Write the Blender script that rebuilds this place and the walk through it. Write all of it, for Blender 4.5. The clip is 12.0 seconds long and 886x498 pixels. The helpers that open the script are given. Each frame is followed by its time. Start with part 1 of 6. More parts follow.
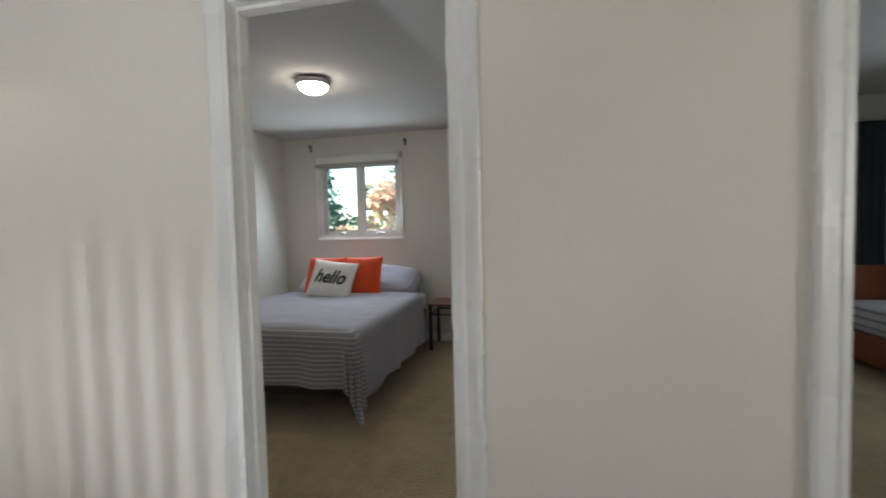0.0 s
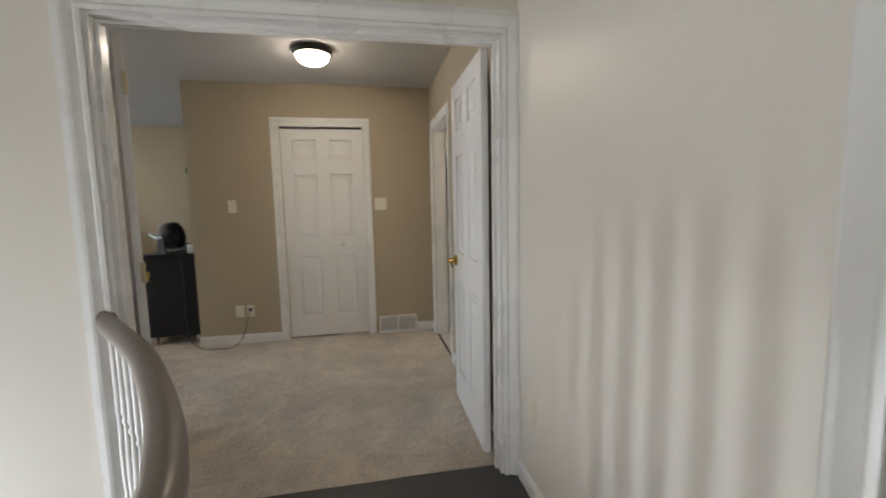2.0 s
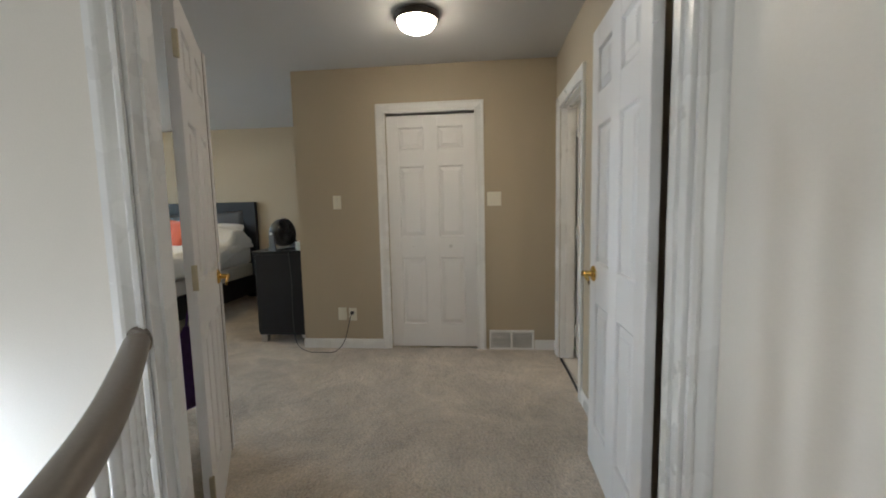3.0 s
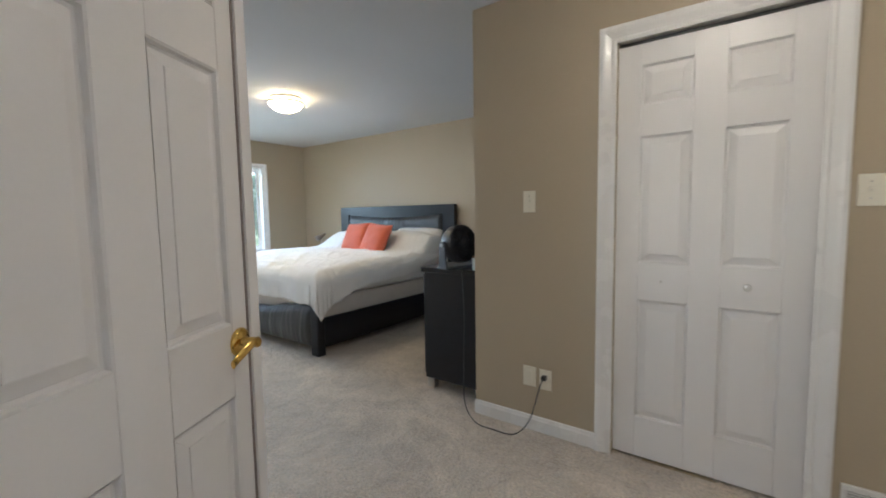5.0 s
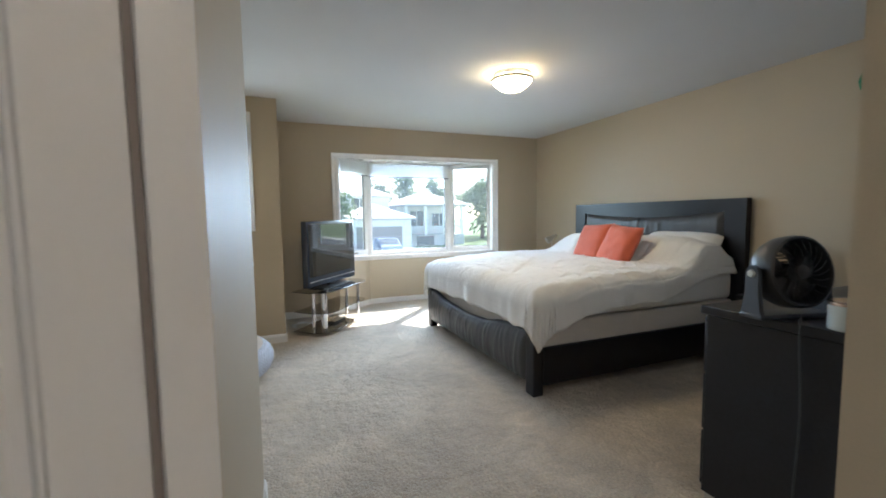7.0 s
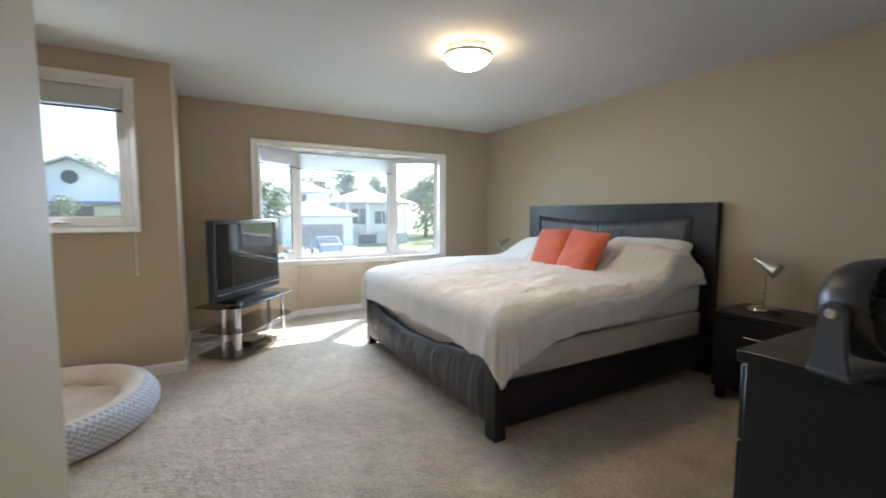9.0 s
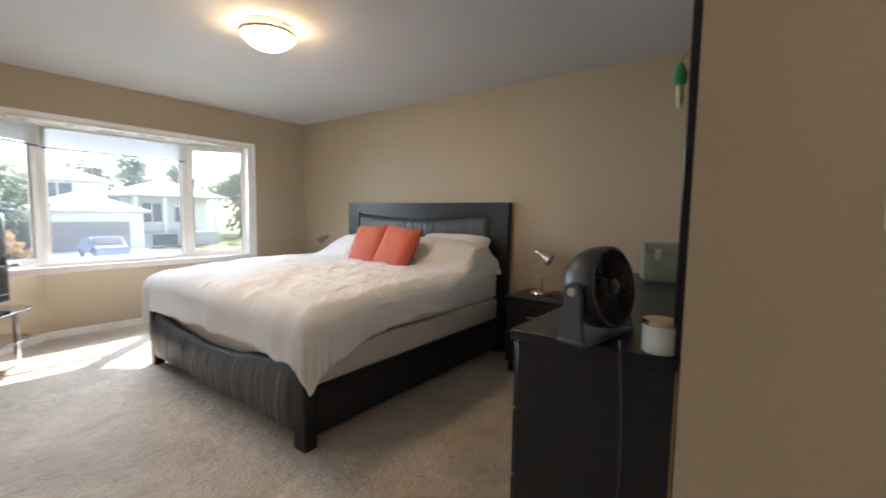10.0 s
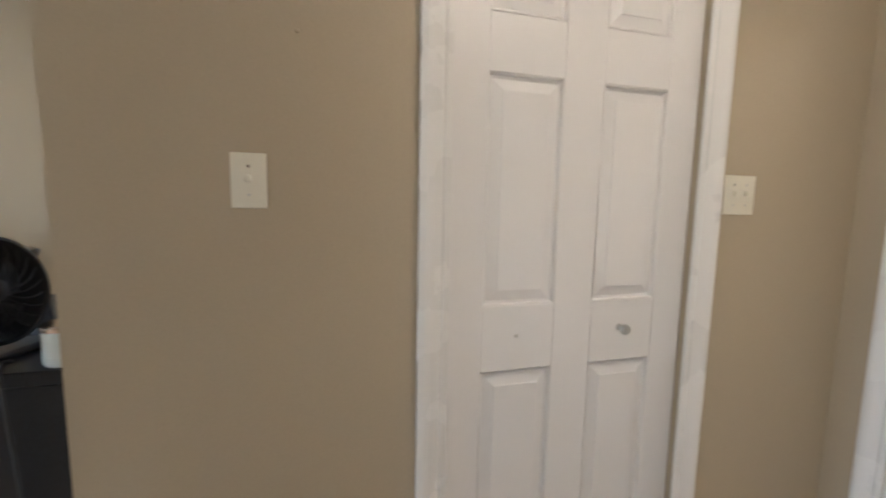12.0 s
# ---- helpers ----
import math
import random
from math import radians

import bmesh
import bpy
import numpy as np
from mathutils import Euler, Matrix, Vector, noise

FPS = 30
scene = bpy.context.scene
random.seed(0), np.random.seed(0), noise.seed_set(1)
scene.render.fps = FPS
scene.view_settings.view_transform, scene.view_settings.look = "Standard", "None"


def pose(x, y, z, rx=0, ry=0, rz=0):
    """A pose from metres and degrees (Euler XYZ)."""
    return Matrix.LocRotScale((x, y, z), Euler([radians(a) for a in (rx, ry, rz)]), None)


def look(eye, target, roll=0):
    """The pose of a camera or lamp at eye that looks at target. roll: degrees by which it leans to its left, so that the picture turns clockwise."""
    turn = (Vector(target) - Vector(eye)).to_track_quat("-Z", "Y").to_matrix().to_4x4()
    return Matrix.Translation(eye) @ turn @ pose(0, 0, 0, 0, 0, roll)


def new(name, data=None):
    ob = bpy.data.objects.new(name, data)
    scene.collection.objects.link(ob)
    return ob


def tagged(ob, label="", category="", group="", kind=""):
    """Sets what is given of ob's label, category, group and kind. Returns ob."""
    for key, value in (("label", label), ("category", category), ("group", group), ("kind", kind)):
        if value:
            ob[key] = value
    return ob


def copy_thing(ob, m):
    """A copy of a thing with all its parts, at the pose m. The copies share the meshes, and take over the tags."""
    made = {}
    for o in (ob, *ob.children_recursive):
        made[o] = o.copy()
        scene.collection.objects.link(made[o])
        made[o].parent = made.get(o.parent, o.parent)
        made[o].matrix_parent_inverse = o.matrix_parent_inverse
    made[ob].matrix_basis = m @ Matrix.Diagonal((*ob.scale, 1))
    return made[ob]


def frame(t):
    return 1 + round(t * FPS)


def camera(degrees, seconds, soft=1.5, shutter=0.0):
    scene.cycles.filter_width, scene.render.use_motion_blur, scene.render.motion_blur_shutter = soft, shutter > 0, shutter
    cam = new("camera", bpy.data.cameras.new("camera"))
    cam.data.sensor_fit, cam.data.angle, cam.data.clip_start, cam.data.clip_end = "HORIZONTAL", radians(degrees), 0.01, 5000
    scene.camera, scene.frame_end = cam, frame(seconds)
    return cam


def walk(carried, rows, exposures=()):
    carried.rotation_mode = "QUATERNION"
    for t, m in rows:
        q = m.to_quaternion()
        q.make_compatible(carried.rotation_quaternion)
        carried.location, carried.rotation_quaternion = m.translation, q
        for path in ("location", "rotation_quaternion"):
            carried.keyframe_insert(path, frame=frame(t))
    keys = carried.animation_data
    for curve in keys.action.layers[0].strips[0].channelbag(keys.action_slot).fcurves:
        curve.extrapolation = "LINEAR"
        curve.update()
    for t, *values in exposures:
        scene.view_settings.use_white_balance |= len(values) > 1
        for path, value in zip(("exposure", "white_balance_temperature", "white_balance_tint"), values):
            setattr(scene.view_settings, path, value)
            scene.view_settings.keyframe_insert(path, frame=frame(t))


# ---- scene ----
cam = camera(93.9, 12.0, soft=1.8, shutter=0.25)
PATH = [
    (0, (-0.239, 0.012, 1.262), (-0.681, 1.96, 1.174), -1.4),
    (0.5, (-0.324, 0.108, 1.279), (-1.321, 1.839, 1.167), -1.9),
    (1, (-0.436, 0.204, 1.284), (-1.855, 1.607, 1.137), -2.8),
    (1.5, (-0.572, 0.333, 1.288), (-2.347, 1.235, 1.101), -2.1),
    (2, (-0.747, 0.456, 1.271), (-2.701, 0.826, 1.06), -1.2),
    (2.5, (-1.013, 0.492, 1.258), (-3.002, 0.54, 1.046), -1.2),
    (3, (-1.368, 0.517, 1.238), (-3.348, 0.329, 1.036), -1.3),
    (5, (-2.743, 0.231, 1.228), (-4.355, -0.942, 1.067), -0.9),
    (5.5, (-2.992, 0.071, 1.233), (-4.367, -1.373, 1.081), -1.4),
    (6, (-3.197, -0.066, 1.245), (-4.291, -1.732, 1.072), -1.0),
    (6.5, (-3.301, -0.233, 1.245), (-4.178, -2.022, 1.08), -0.9),
    (8.5, (-3.569, -0.941, 1.275), (-4.206, -2.831, 1.123), -0.5),
    (9, (-3.62, -0.988, 1.271), (-4.609, -2.719, 1.104), 0.2),
    (9.5, (-3.69, -0.997, 1.26), (-4.992, -2.506, 1.094), 0.6),
    (10, (-3.742, -0.962, 1.255), (-5.337, -2.157, 1.089), 0.9),
    (10.5, (-3.817, -0.895, 1.253), (-5.623, -1.736, 1.078), 0.5),
    (11, (-3.856, -0.813, 1.25), (-5.803, -1.229, 1.068), 0.5),
    (11.5, (-3.886, -0.702, 1.253), (-5.876, -0.645, 1.053), 0.7),
    (12, (-3.91, -0.572, 1.26), (-5.822, -0.031, 1.034), 1.1),
]
EXPOSURES = [(0, 2.03, 6250, 7), (2, 1.95, 6350, 8), (3, 1.93, 6150, 6), (5, 2.22, 5780, 8), (6, 2.06, 5680, 6), (6.5, 2.02, 5850, 7), (8.5, 1.95, 6050, 10), (9.5, 1.98, 6450, 13), (10.5, 2.12, 7250, 22), (11, 2.27, 7850, 26), (11.5, 2.40, 7350, 22), (12, 2.52, 6200, 12)]
walk(cam, [(t, look(eye, target, roll)) for t, eye, target, roll in PATH], EXPOSURES)

# ---- world, sun, window light and fill lamps ----
SUN_DIR = Vector((0.50, 0.50, -0.74)).normalized()      # the way the sunlight travels
world = bpy.data.worlds.new("sky")
scene.world = world
world.use_nodes = True
wn = world.node_tree
sky = wn.nodes.new("ShaderNodeTexSky")
sky.sky_type, sky.sun_disc = "NISHITA", False
sky.sun_elevation = math.asin(-SUN_DIR.z)
sky.sun_rotation = math.atan2(-SUN_DIR.x, -SUN_DIR.y)
wn.nodes["Background"].inputs["Strength"].default_value = 0.15
wn.links.new(sky.outputs[0], wn.nodes["Background"].inputs["Color"])


def lamp(name, kind, energy, m, color=(1, 1, 1), **extra):
    data = bpy.data.lights.new(name, kind)
    data.energy, data.color = energy, color
    ob = new(name, data)
    ob.matrix_world = m
    return ob


sun = lamp("sun", "SUN", 5.0, look((0, 0, 20), Vector((0, 0, 20)) + SUN_DIR), (1.0, 0.95, 0.86))
sun.data.angle = radians(0.6)


def area_lamp(name, eye, target, w, h, energy, color=(0.86, 0.93, 1.0)):
    ob = lamp(name, "AREA", energy, look(eye, target), color)
    ob.data.shape, ob.data.size, ob.data.size_y = "RECTANGLE", w, h
    return ob


area_lamp("bay_daylight", (-5.35, -6.85, 1.75), (-4.6, -3.3, 0.2), 2.2, 1.3, 38.0, (0.64, 0.81, 1.0)).data.spread = radians(130)
area_lamp("alcove_daylight", (-2.72, -4.80, 1.62), (-3.4, -3.0, 0.9), 0.7, 0.75, 3)
area_lamp("bedroom_daylight", (-2.28, 4.56, 1.62), (-1.9, 2.0, 0.8), 0.9, 0.75, 4.0)
area_lamp("stairwell_daylight", (-1.72, -2.60, -0.30), (-1.5, 1.1, 0.6), 0.18, 2.0, 22.0, (0.92, 0.94, 1.0))
# warm fill added at the unseen east end to brighten the landing
area_lamp("landing_fill", (2.9, -0.6, 1.45), (-2.0, 0.0, 1.2), 1.0, 1.2, 6.0, (1.0, 0.91, 0.82))
# fill lamp added before a closed wall to brighten the second bedroom
area_lamp("second_bedroom_fill", (2.9, 3.0, 1.5), (1.0, 2.6, 0.8), 1.0, 1.0, 3)

# ---- materials ----


def mat(name, base, rough=0.6, metal=0.0, var=0.06, scale=3.0, fine=60.0, bump=0.08, spec=0.5, sheen=0.0, coat=0.0):
    """A surface with slow mottling, fine grain and relief."""
    m = bpy.data.materials.new(name)
    m.use_nodes = True
    t = m.node_tree
    b = t.nodes["Principled BSDF"]
    co = t.nodes.new("ShaderNodeTexCoord")
    n1, n2 = t.nodes.new("ShaderNodeTexNoise"), t.nodes.new("ShaderNodeTexNoise")
    n1.inputs["Scale"].default_value, n2.inputs["Scale"].default_value = scale, fine
    n1.inputs["Detail"].default_value, n2.inputs["Detail"].default_value = 4, 3
    for n in (n1, n2):
        t.links.new(co.outputs["Object"], n.inputs["Vector"])
    add = t.nodes.new("ShaderNodeMath")
    add.operation = "ADD"
    t.links.new(n1.outputs["Fac"], add.inputs[0])
    t.links.new(n2.outputs["Fac"], add.inputs[1])
    rng = t.nodes.new("ShaderNodeMapRange")
    rng.inputs["From Min"].default_value, rng.inputs["From Max"].default_value = 0.6, 1.4
    rng.inputs["To Min"].default_value, rng.inputs["To Max"].default_value = 1 - var, 1 + var
    t.links.new(add.outputs[0], rng.inputs["Value"])
    mix = t.nodes.new("ShaderNodeVectorMath")
    mix.operation = "SCALE"
    mix.inputs[0].default_value = base
    t.links.new(rng.outputs["Result"], mix.inputs["Scale"])
    t.links.new(mix.outputs["Vector"], b.inputs["Base Color"])
    rr = t.nodes.new("ShaderNodeMapRange")
    rr.inputs["To Min"].default_value, rr.inputs["To Max"].default_value = max(0.02, rough - 0.08), min(1, rough + 0.08)
    t.links.new(n1.outputs["Fac"], rr.inputs["Value"])
    t.links.new(rr.outputs["Result"], b.inputs["Roughness"])
    b.inputs["Metallic"].default_value = metal
    b.inputs["Specular IOR Level"].default_value = spec
    b.inputs["Sheen Weight"].default_value = sheen
    b.inputs["Coat Weight"].default_value = coat
    if bump:
        bp = t.nodes.new("ShaderNodeBump")
        bp.inputs["Strength"].default_value, bp.inputs["Distance"].default_value = bump, 0.004
        t.links.new(n2.outputs["Fac"], bp.inputs["Height"])
        t.links.new(bp.outputs["Normal"], b.inputs["Normal"])
    return m


def emitter(name, color, strength):
    m = mat(name, (0.85, 0.82, 0.76), 0.3, bump=0)
    b = m.node_tree.nodes["Principled BSDF"]
    b.inputs["Emission Color"].default_value = (*color, 1)
    b.inputs["Emission Strength"].default_value = strength
    return m


def glass_mat(name, tint=(1, 1, 1), rough=0.0, gloss=1.0, haze=0.0):
    """Clear glass, with an optional pale veil that imitates window glare by scattering daylight."""
    m = bpy.data.materials.new(name)
    m.use_nodes = True
    t = m.node_tree
    t.nodes.remove(t.nodes["Principled BSDF"])
    tr, gl, fr, mx, pw, ml = (t.nodes.new("ShaderNode" + k) for k in ("BsdfTransparent", "BsdfGlossy", "LayerWeight", "MixShader", "Math", "Math"))
    tr.inputs["Color"].default_value = (*tint, 1)
    gl.inputs["Roughness"].default_value = rough
    pw.operation, ml.operation = "POWER", "MULTIPLY_ADD"
    pw.inputs[1].default_value = 4.0
    ml.inputs[1].default_value, ml.inputs[2].default_value = 0.8 * gloss, 0.04 * gloss
    t.links.new(fr.outputs["Facing"], pw.inputs[0])
    t.links.new(pw.outputs[0], ml.inputs[0])
    t.links.new(ml.outputs[0], mx.inputs[0])
    t.links.new(tr.outputs[0], mx.inputs[1])
    t.links.new(gl.outputs[0], mx.inputs[2])
    out = mx.outputs[0]
    if haze:
        veil, fm, co, sm, lv = (t.nodes.new("ShaderNode" + k) for k in ("BsdfTranslucent", "MixShader", "TexCoord", "TexNoise", "MapRange"))
        veil.inputs["Color"].default_value = (0.80, 0.84, 0.88, 1)
        sm.inputs["Scale"].default_value, sm.inputs["Detail"].default_value = 2.2, 5
        lv.inputs["To Min"].default_value, lv.inputs["To Max"].default_value = haze * 0.6, haze * 1.4
        t.links.new(co.outputs["Object"], sm.inputs["Vector"])
        t.links.new(sm.outputs["Fac"], lv.inputs["Value"])
        t.links.new(lv.outputs["Result"], fm.inputs[0])
        t.links.new(out, fm.inputs[1])
        t.links.new(veil.outputs[0], fm.inputs[2])
        out = fm.outputs[0]
    t.links.new(out, t.nodes["Material Output"].inputs["Surface"])
    return m


def striped(name, base, line, axis, period, width, rough=0.85):
    """Woven cloth with thin lines along one axis."""
    m = mat(name, base, rough, var=0.10, scale=5, fine=220, bump=0.25, sheen=0.2)
    t = m.node_tree
    b = t.nodes["Principled BSDF"]
    src = b.inputs["Base Color"].links[0].from_socket
    co, sep = t.nodes.new("ShaderNodeTexCoord"), t.nodes.new("ShaderNodeSeparateXYZ")
    t.links.new(co.outputs["Object"], sep.inputs[0])
    pp, lt = t.nodes.new("ShaderNodeMath"), t.nodes.new("ShaderNodeMath")
    pp.operation, lt.operation = "WRAP", "LESS_THAN"
    t.links.new(sep.outputs[axis], pp.inputs[0])
    pp.inputs[1].default_value, pp.inputs[2].default_value = period, 0
    t.links.new(pp.outputs[0], lt.inputs[0])
    lt.inputs[1].default_value = width
    mx = t.nodes.new("ShaderNodeMix")
    mx.data_type = "RGBA"
    t.links.new(lt.outputs[0], mx.inputs[0])
    t.links.new(src, mx.inputs[6])
    mx.inputs[7].default_value = (*line, 1)
    t.links.new(mx.outputs[2], b.inputs["Base Color"])
    return m


HALL = mat("hall_paint", (0.78, 0.728, 0.652), 0.40, var=0.03, scale=1.3, fine=160, bump=0.05)
TAN = mat("tan_paint", (0.456, 0.380, 0.270), 0.60, var=0.04, scale=1.1, fine=160, bump=0.06)
BEDROOM = mat("bedroom_paint", (0.70, 0.68, 0.63), 0.55, var=0.03, scale=1.2, fine=160, bump=0.05)
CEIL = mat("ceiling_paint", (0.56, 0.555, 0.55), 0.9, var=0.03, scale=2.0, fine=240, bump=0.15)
TRIM = mat("white_trim_paint", (0.80, 0.785, 0.76), 0.28, var=0.012, scale=4, fine=90, bump=0.012)
DOOR = mat("white_door_paint", (0.80, 0.78, 0.765), 0.33, var=0.012, scale=2, fine=130, bump=0.012)
DARKFLOOR = mat("dark_hall_floor", (0.055, 0.053, 0.055), 0.45, var=0.25, scale=5, fine=120, bump=0.12)
PLATE = mat("ivory_plastic", (0.78, 0.74, 0.62), 0.35, var=0.02, bump=0)
GREYSLOT = mat("vent_grey", (0.16, 0.15, 0.14), 0.6, var=0.1)
BLACKWOOD = mat("black_stained_wood", (0.011, 0.012, 0.017), 0.34, var=0.3, scale=6, fine=90, bump=0.06, spec=0.38)
LEATHER = mat("black_leather", (0.050, 0.050, 0.052), 0.40, var=0.25, scale=7, fine=260, bump=0.30, spec=0.5)
WHITECLOTH = mat("white_cotton", (0.80, 0.79, 0.77), 0.9, var=0.04, scale=6, fine=300, bump=0.25, sheen=0.2)
BOXCLOTH = mat("cream_ticking", (0.66, 0.61, 0.55), 0.9, var=0.06, scale=8, fine=200, bump=0.25)
ORANGE = mat("coral_cotton", (0.56, 0.115, 0.055), 0.85, var=0.10, scale=9, fine=320, bump=0.4, sheen=0.2)
ORANGE2 = mat("orange_cotton", (0.72, 0.07, 0.012), 0.85, var=0.08, scale=9, fine=320, bump=0.3, sheen=0.2)
CHROME = mat("chrome", (0.75, 0.75, 0.76), 0.14, 1.0, var=0.03, bump=0)
BRUSHED = mat("brushed_nickel", (0.62, 0.60, 0.57), 0.28, 1.0, var=0.08, fine=200, bump=0.04)
BRASS = mat("polished_brass", (0.72, 0.47, 0.13), 0.17, 1.0, var=0.08, bump=0)
OLDBRASS = mat("dull_brass", (0.50, 0.43, 0.30), 0.36, 1.0, var=0.1, bump=0)
BRONZE = mat("dark_bronze", (0.05, 0.042, 0.036), 0.35, 0.8, var=0.1, bump=0)
TVPLASTIC = mat("tv_plastic", (0.032, 0.040, 0.058), 0.22, var=0.05, bump=0)
BLACKPLASTIC = mat("black_plastic", (0.018, 0.018, 0.020), 0.38, var=0.1, bump=0.02)
GREYPLASTIC = mat("charcoal_plastic", (0.055, 0.062, 0.075), 0.42, var=0.1, bump=0.02)
SCREEN = mat("tv_screen", (0.010, 0.012, 0.015), 0.10, var=0.02, bump=0, spec=1.0)
bs = SCREEN.node_tree.nodes["Principled BSDF"]
SCREEN.node_tree.links.remove(bs.inputs["Roughness"].links[0])
bs.inputs["Roughness"].default_value = 0.03
SMOKEGLASS = glass_mat("smoked_glass", (0.56, 0.53, 0.49), gloss=1.6)
DARKGLASS_TOP = glass_mat("dark_smoked_glass", (0.10, 0.10, 0.11), gloss=1.8)
# window glare is put into the panes as a faint translucent veil
GLASS = glass_mat("window_glass", (0.96, 0.98, 0.97), gloss=0.8, haze=0.011)
MIRROR = mat("mirror", (0.9, 0.9, 0.9), 0.02, 1.0, var=0, bump=0)
RAILWOOD = mat("taupe_painted_rail", (0.20, 0.165, 0.135), 0.34, var=0.12, scale=5, fine=90, bump=0.04)
GREYCLOTH = striped("grey_striped_cloth", (0.25, 0.245, 0.27), (0.52, 0.50, 0.50), 2, 0.030, 0.007)
GREYTOP = striped("grey_ribbed_cloth", (0.33, 0.33, 0.40), (0.42, 0.41, 0.46), 1, 0.034, 0.008)
PLUSH = mat("tan_plush", (0.50, 0.40, 0.31), 0.95, var=0.12, scale=9, fine=160, bump=0.7, sheen=0.5)
SHERPA = mat("white_plush", (0.72, 0.68, 0.62), 0.95, var=0.10, scale=12, fine=140, bump=0.8, sheen=0.5)
CHEVRON = striped("grey_chevron_cloth", (0.56, 0.60, 0.68), (0.27, 0.28, 0.33), 2, 0.030, 0.012)
cn = CHEVRON.node_tree
wrap = [n for n in cn.nodes if n.type == "MATH" and n.operation == "WRAP"][0]
sep = wrap.inputs[0].links[0].from_node
zig = [cn.nodes.new("ShaderNodeMath") for k in range(3)]
for n, op in zip(zig, ("ADD", "PINGPONG", "ADD")):
    n.operation = op
cn.links.new(sep.outputs[0], zig[0].inputs[0])
cn.links.new(sep.outputs[1], zig[0].inputs[1])
cn.links.new(zig[0].outputs[0], zig[1].inputs[0])
zig[1].inputs[1].default_value = 0.024
cn.links.new(zig[1].outputs[0], zig[2].inputs[0])
cn.links.new(sep.outputs[2], zig[2].inputs[1])
cn.links.new(zig[2].outputs[0], wrap.inputs[0])
BLIND = mat("white_blind", (0.72, 0.72, 0.70), 0.5, var=0.03, bump=0)
LIT_WARM = emitter("lit_frosted_glass", (1.0, 0.84, 0.66), 11.5)
LIT_DAY = emitter("lit_alabaster_glass", (1.0, 0.76, 0.46), 12.5)
WAX = mat("white_glass_jar", (0.78, 0.84, 0.82), 0.25, var=0.02, bump=0)
COPPER = mat("rose_gold_lid", (0.82, 0.66, 0.57), 0.2, 1.0, var=0.03, bump=0)
OLIVE = mat("olive_case", (0.20, 0.21, 0.15), 0.45, var=0.15, scale=10, bump=0.06)
CREAMGLASS = mat("cream_glass", (0.72, 0.74, 0.60), 0.2, var=0.04, bump=0)
PURPLE = mat("purple_cloth", (0.17, 0.08, 0.32), 0.8, var=0.2, scale=14, bump=0.3)
GREENCLOTH = mat("green_felt", (0.03, 0.22, 0.10), 0.9, var=0.2, bump=0.4)
PALEGREEN = mat("pale_green_felt", (0.45, 0.55, 0.25), 0.9, var=0.2, bump=0.4)
CURTAIN = mat("slate_curtain", (0.06, 0.075, 0.10), 0.85, var=0.15, scale=6, fine=200, bump=0.3)
REDWOOD = mat("red_brown_wood", (0.26, 0.075, 0.03), 0.4, var=0.25, scale=7, fine=70, bump=0.08)
RAWBOARD = mat("raw_fibreboard", (0.30, 0.19, 0.10), 0.8, var=0.12, scale=9, bump=0.05)
TILE = mat("bath_tile", (0.70, 0.66, 0.60), 0.3, var=0.05)
INK = mat("black_print", (0.02, 0.02, 0.022), 0.8, bump=0)
CORD = mat("grey_cable", (0.035, 0.037, 0.042), 0.5, bump=0)


def carpet_mat(name, base, pile=0.7):
    """Cut-pile carpet: tufts, tread marks and slow shading of the pile."""
    m = mat(name, base, 0.97, var=0.34, scale=1.6, fine=78, bump=1.0, spec=0.1, sheen=0.35)
    t = m.node_tree
    b = t.nodes["Principled BSDF"]
    bp = b.inputs["Normal"].links[0].from_node
    bp.inputs["Distance"].default_value = 0.018
    co, mid = t.nodes.new("ShaderNodeTexCoord"), t.nodes.new("ShaderNodeTexNoise")
    mid.inputs["Scale"].default_value, mid.inputs["Detail"].default_value = 17, 6
    t.links.new(co.outputs["Object"], mid.inputs["Vector"])
    b2 = t.nodes.new("ShaderNodeBump")
    b2.inputs["Strength"].default_value, b2.inputs["Distance"].default_value = pile, 0.03
    t.links.new(mid.outputs["Fac"], b2.inputs["Height"])
    t.links.new(bp.outputs["Normal"], b2.inputs["Normal"])
    t.links.new(b2.outputs["Normal"], b.inputs["Normal"])
    src = b.inputs["Base Color"].links[0].from_socket
    tread = t.nodes.new("ShaderNodeTexNoise")
    tread.inputs["Scale"].default_value, tread.inputs["Detail"].default_value, tread.inputs["Roughness"].default_value = 3.4, 8, 0.70
    tread.inputs["Distortion"].default_value = 1.2
    t.links.new(co.outputs["Object"], tread.inputs["Vector"])
    mr = t.nodes.new("ShaderNodeMapRange")
    mr.inputs["From Min"].default_value, mr.inputs["From Max"].default_value = 0.32, 0.68
    mr.inputs["To Min"].default_value, mr.inputs["To Max"].default_value = 0.80, 1.16
    t.links.new(tread.outputs["Fac"], mr.inputs["Value"])
    sc = t.nodes.new("ShaderNodeVectorMath")
    sc.operation = "SCALE"
    t.links.new(src, sc.inputs[0])
    t.links.new(mr.outputs["Result"], sc.inputs["Scale"])
    t.links.new(sc.outputs["Vector"], b.inputs["Base Color"])
    return m


CARPET = carpet_mat("greige_carpet", (0.60, 0.515, 0.415), 1.0)
CARPET2 = carpet_mat("tan_carpet", (0.43, 0.325, 0.185), 0.35)

# ---- mesh helpers ----


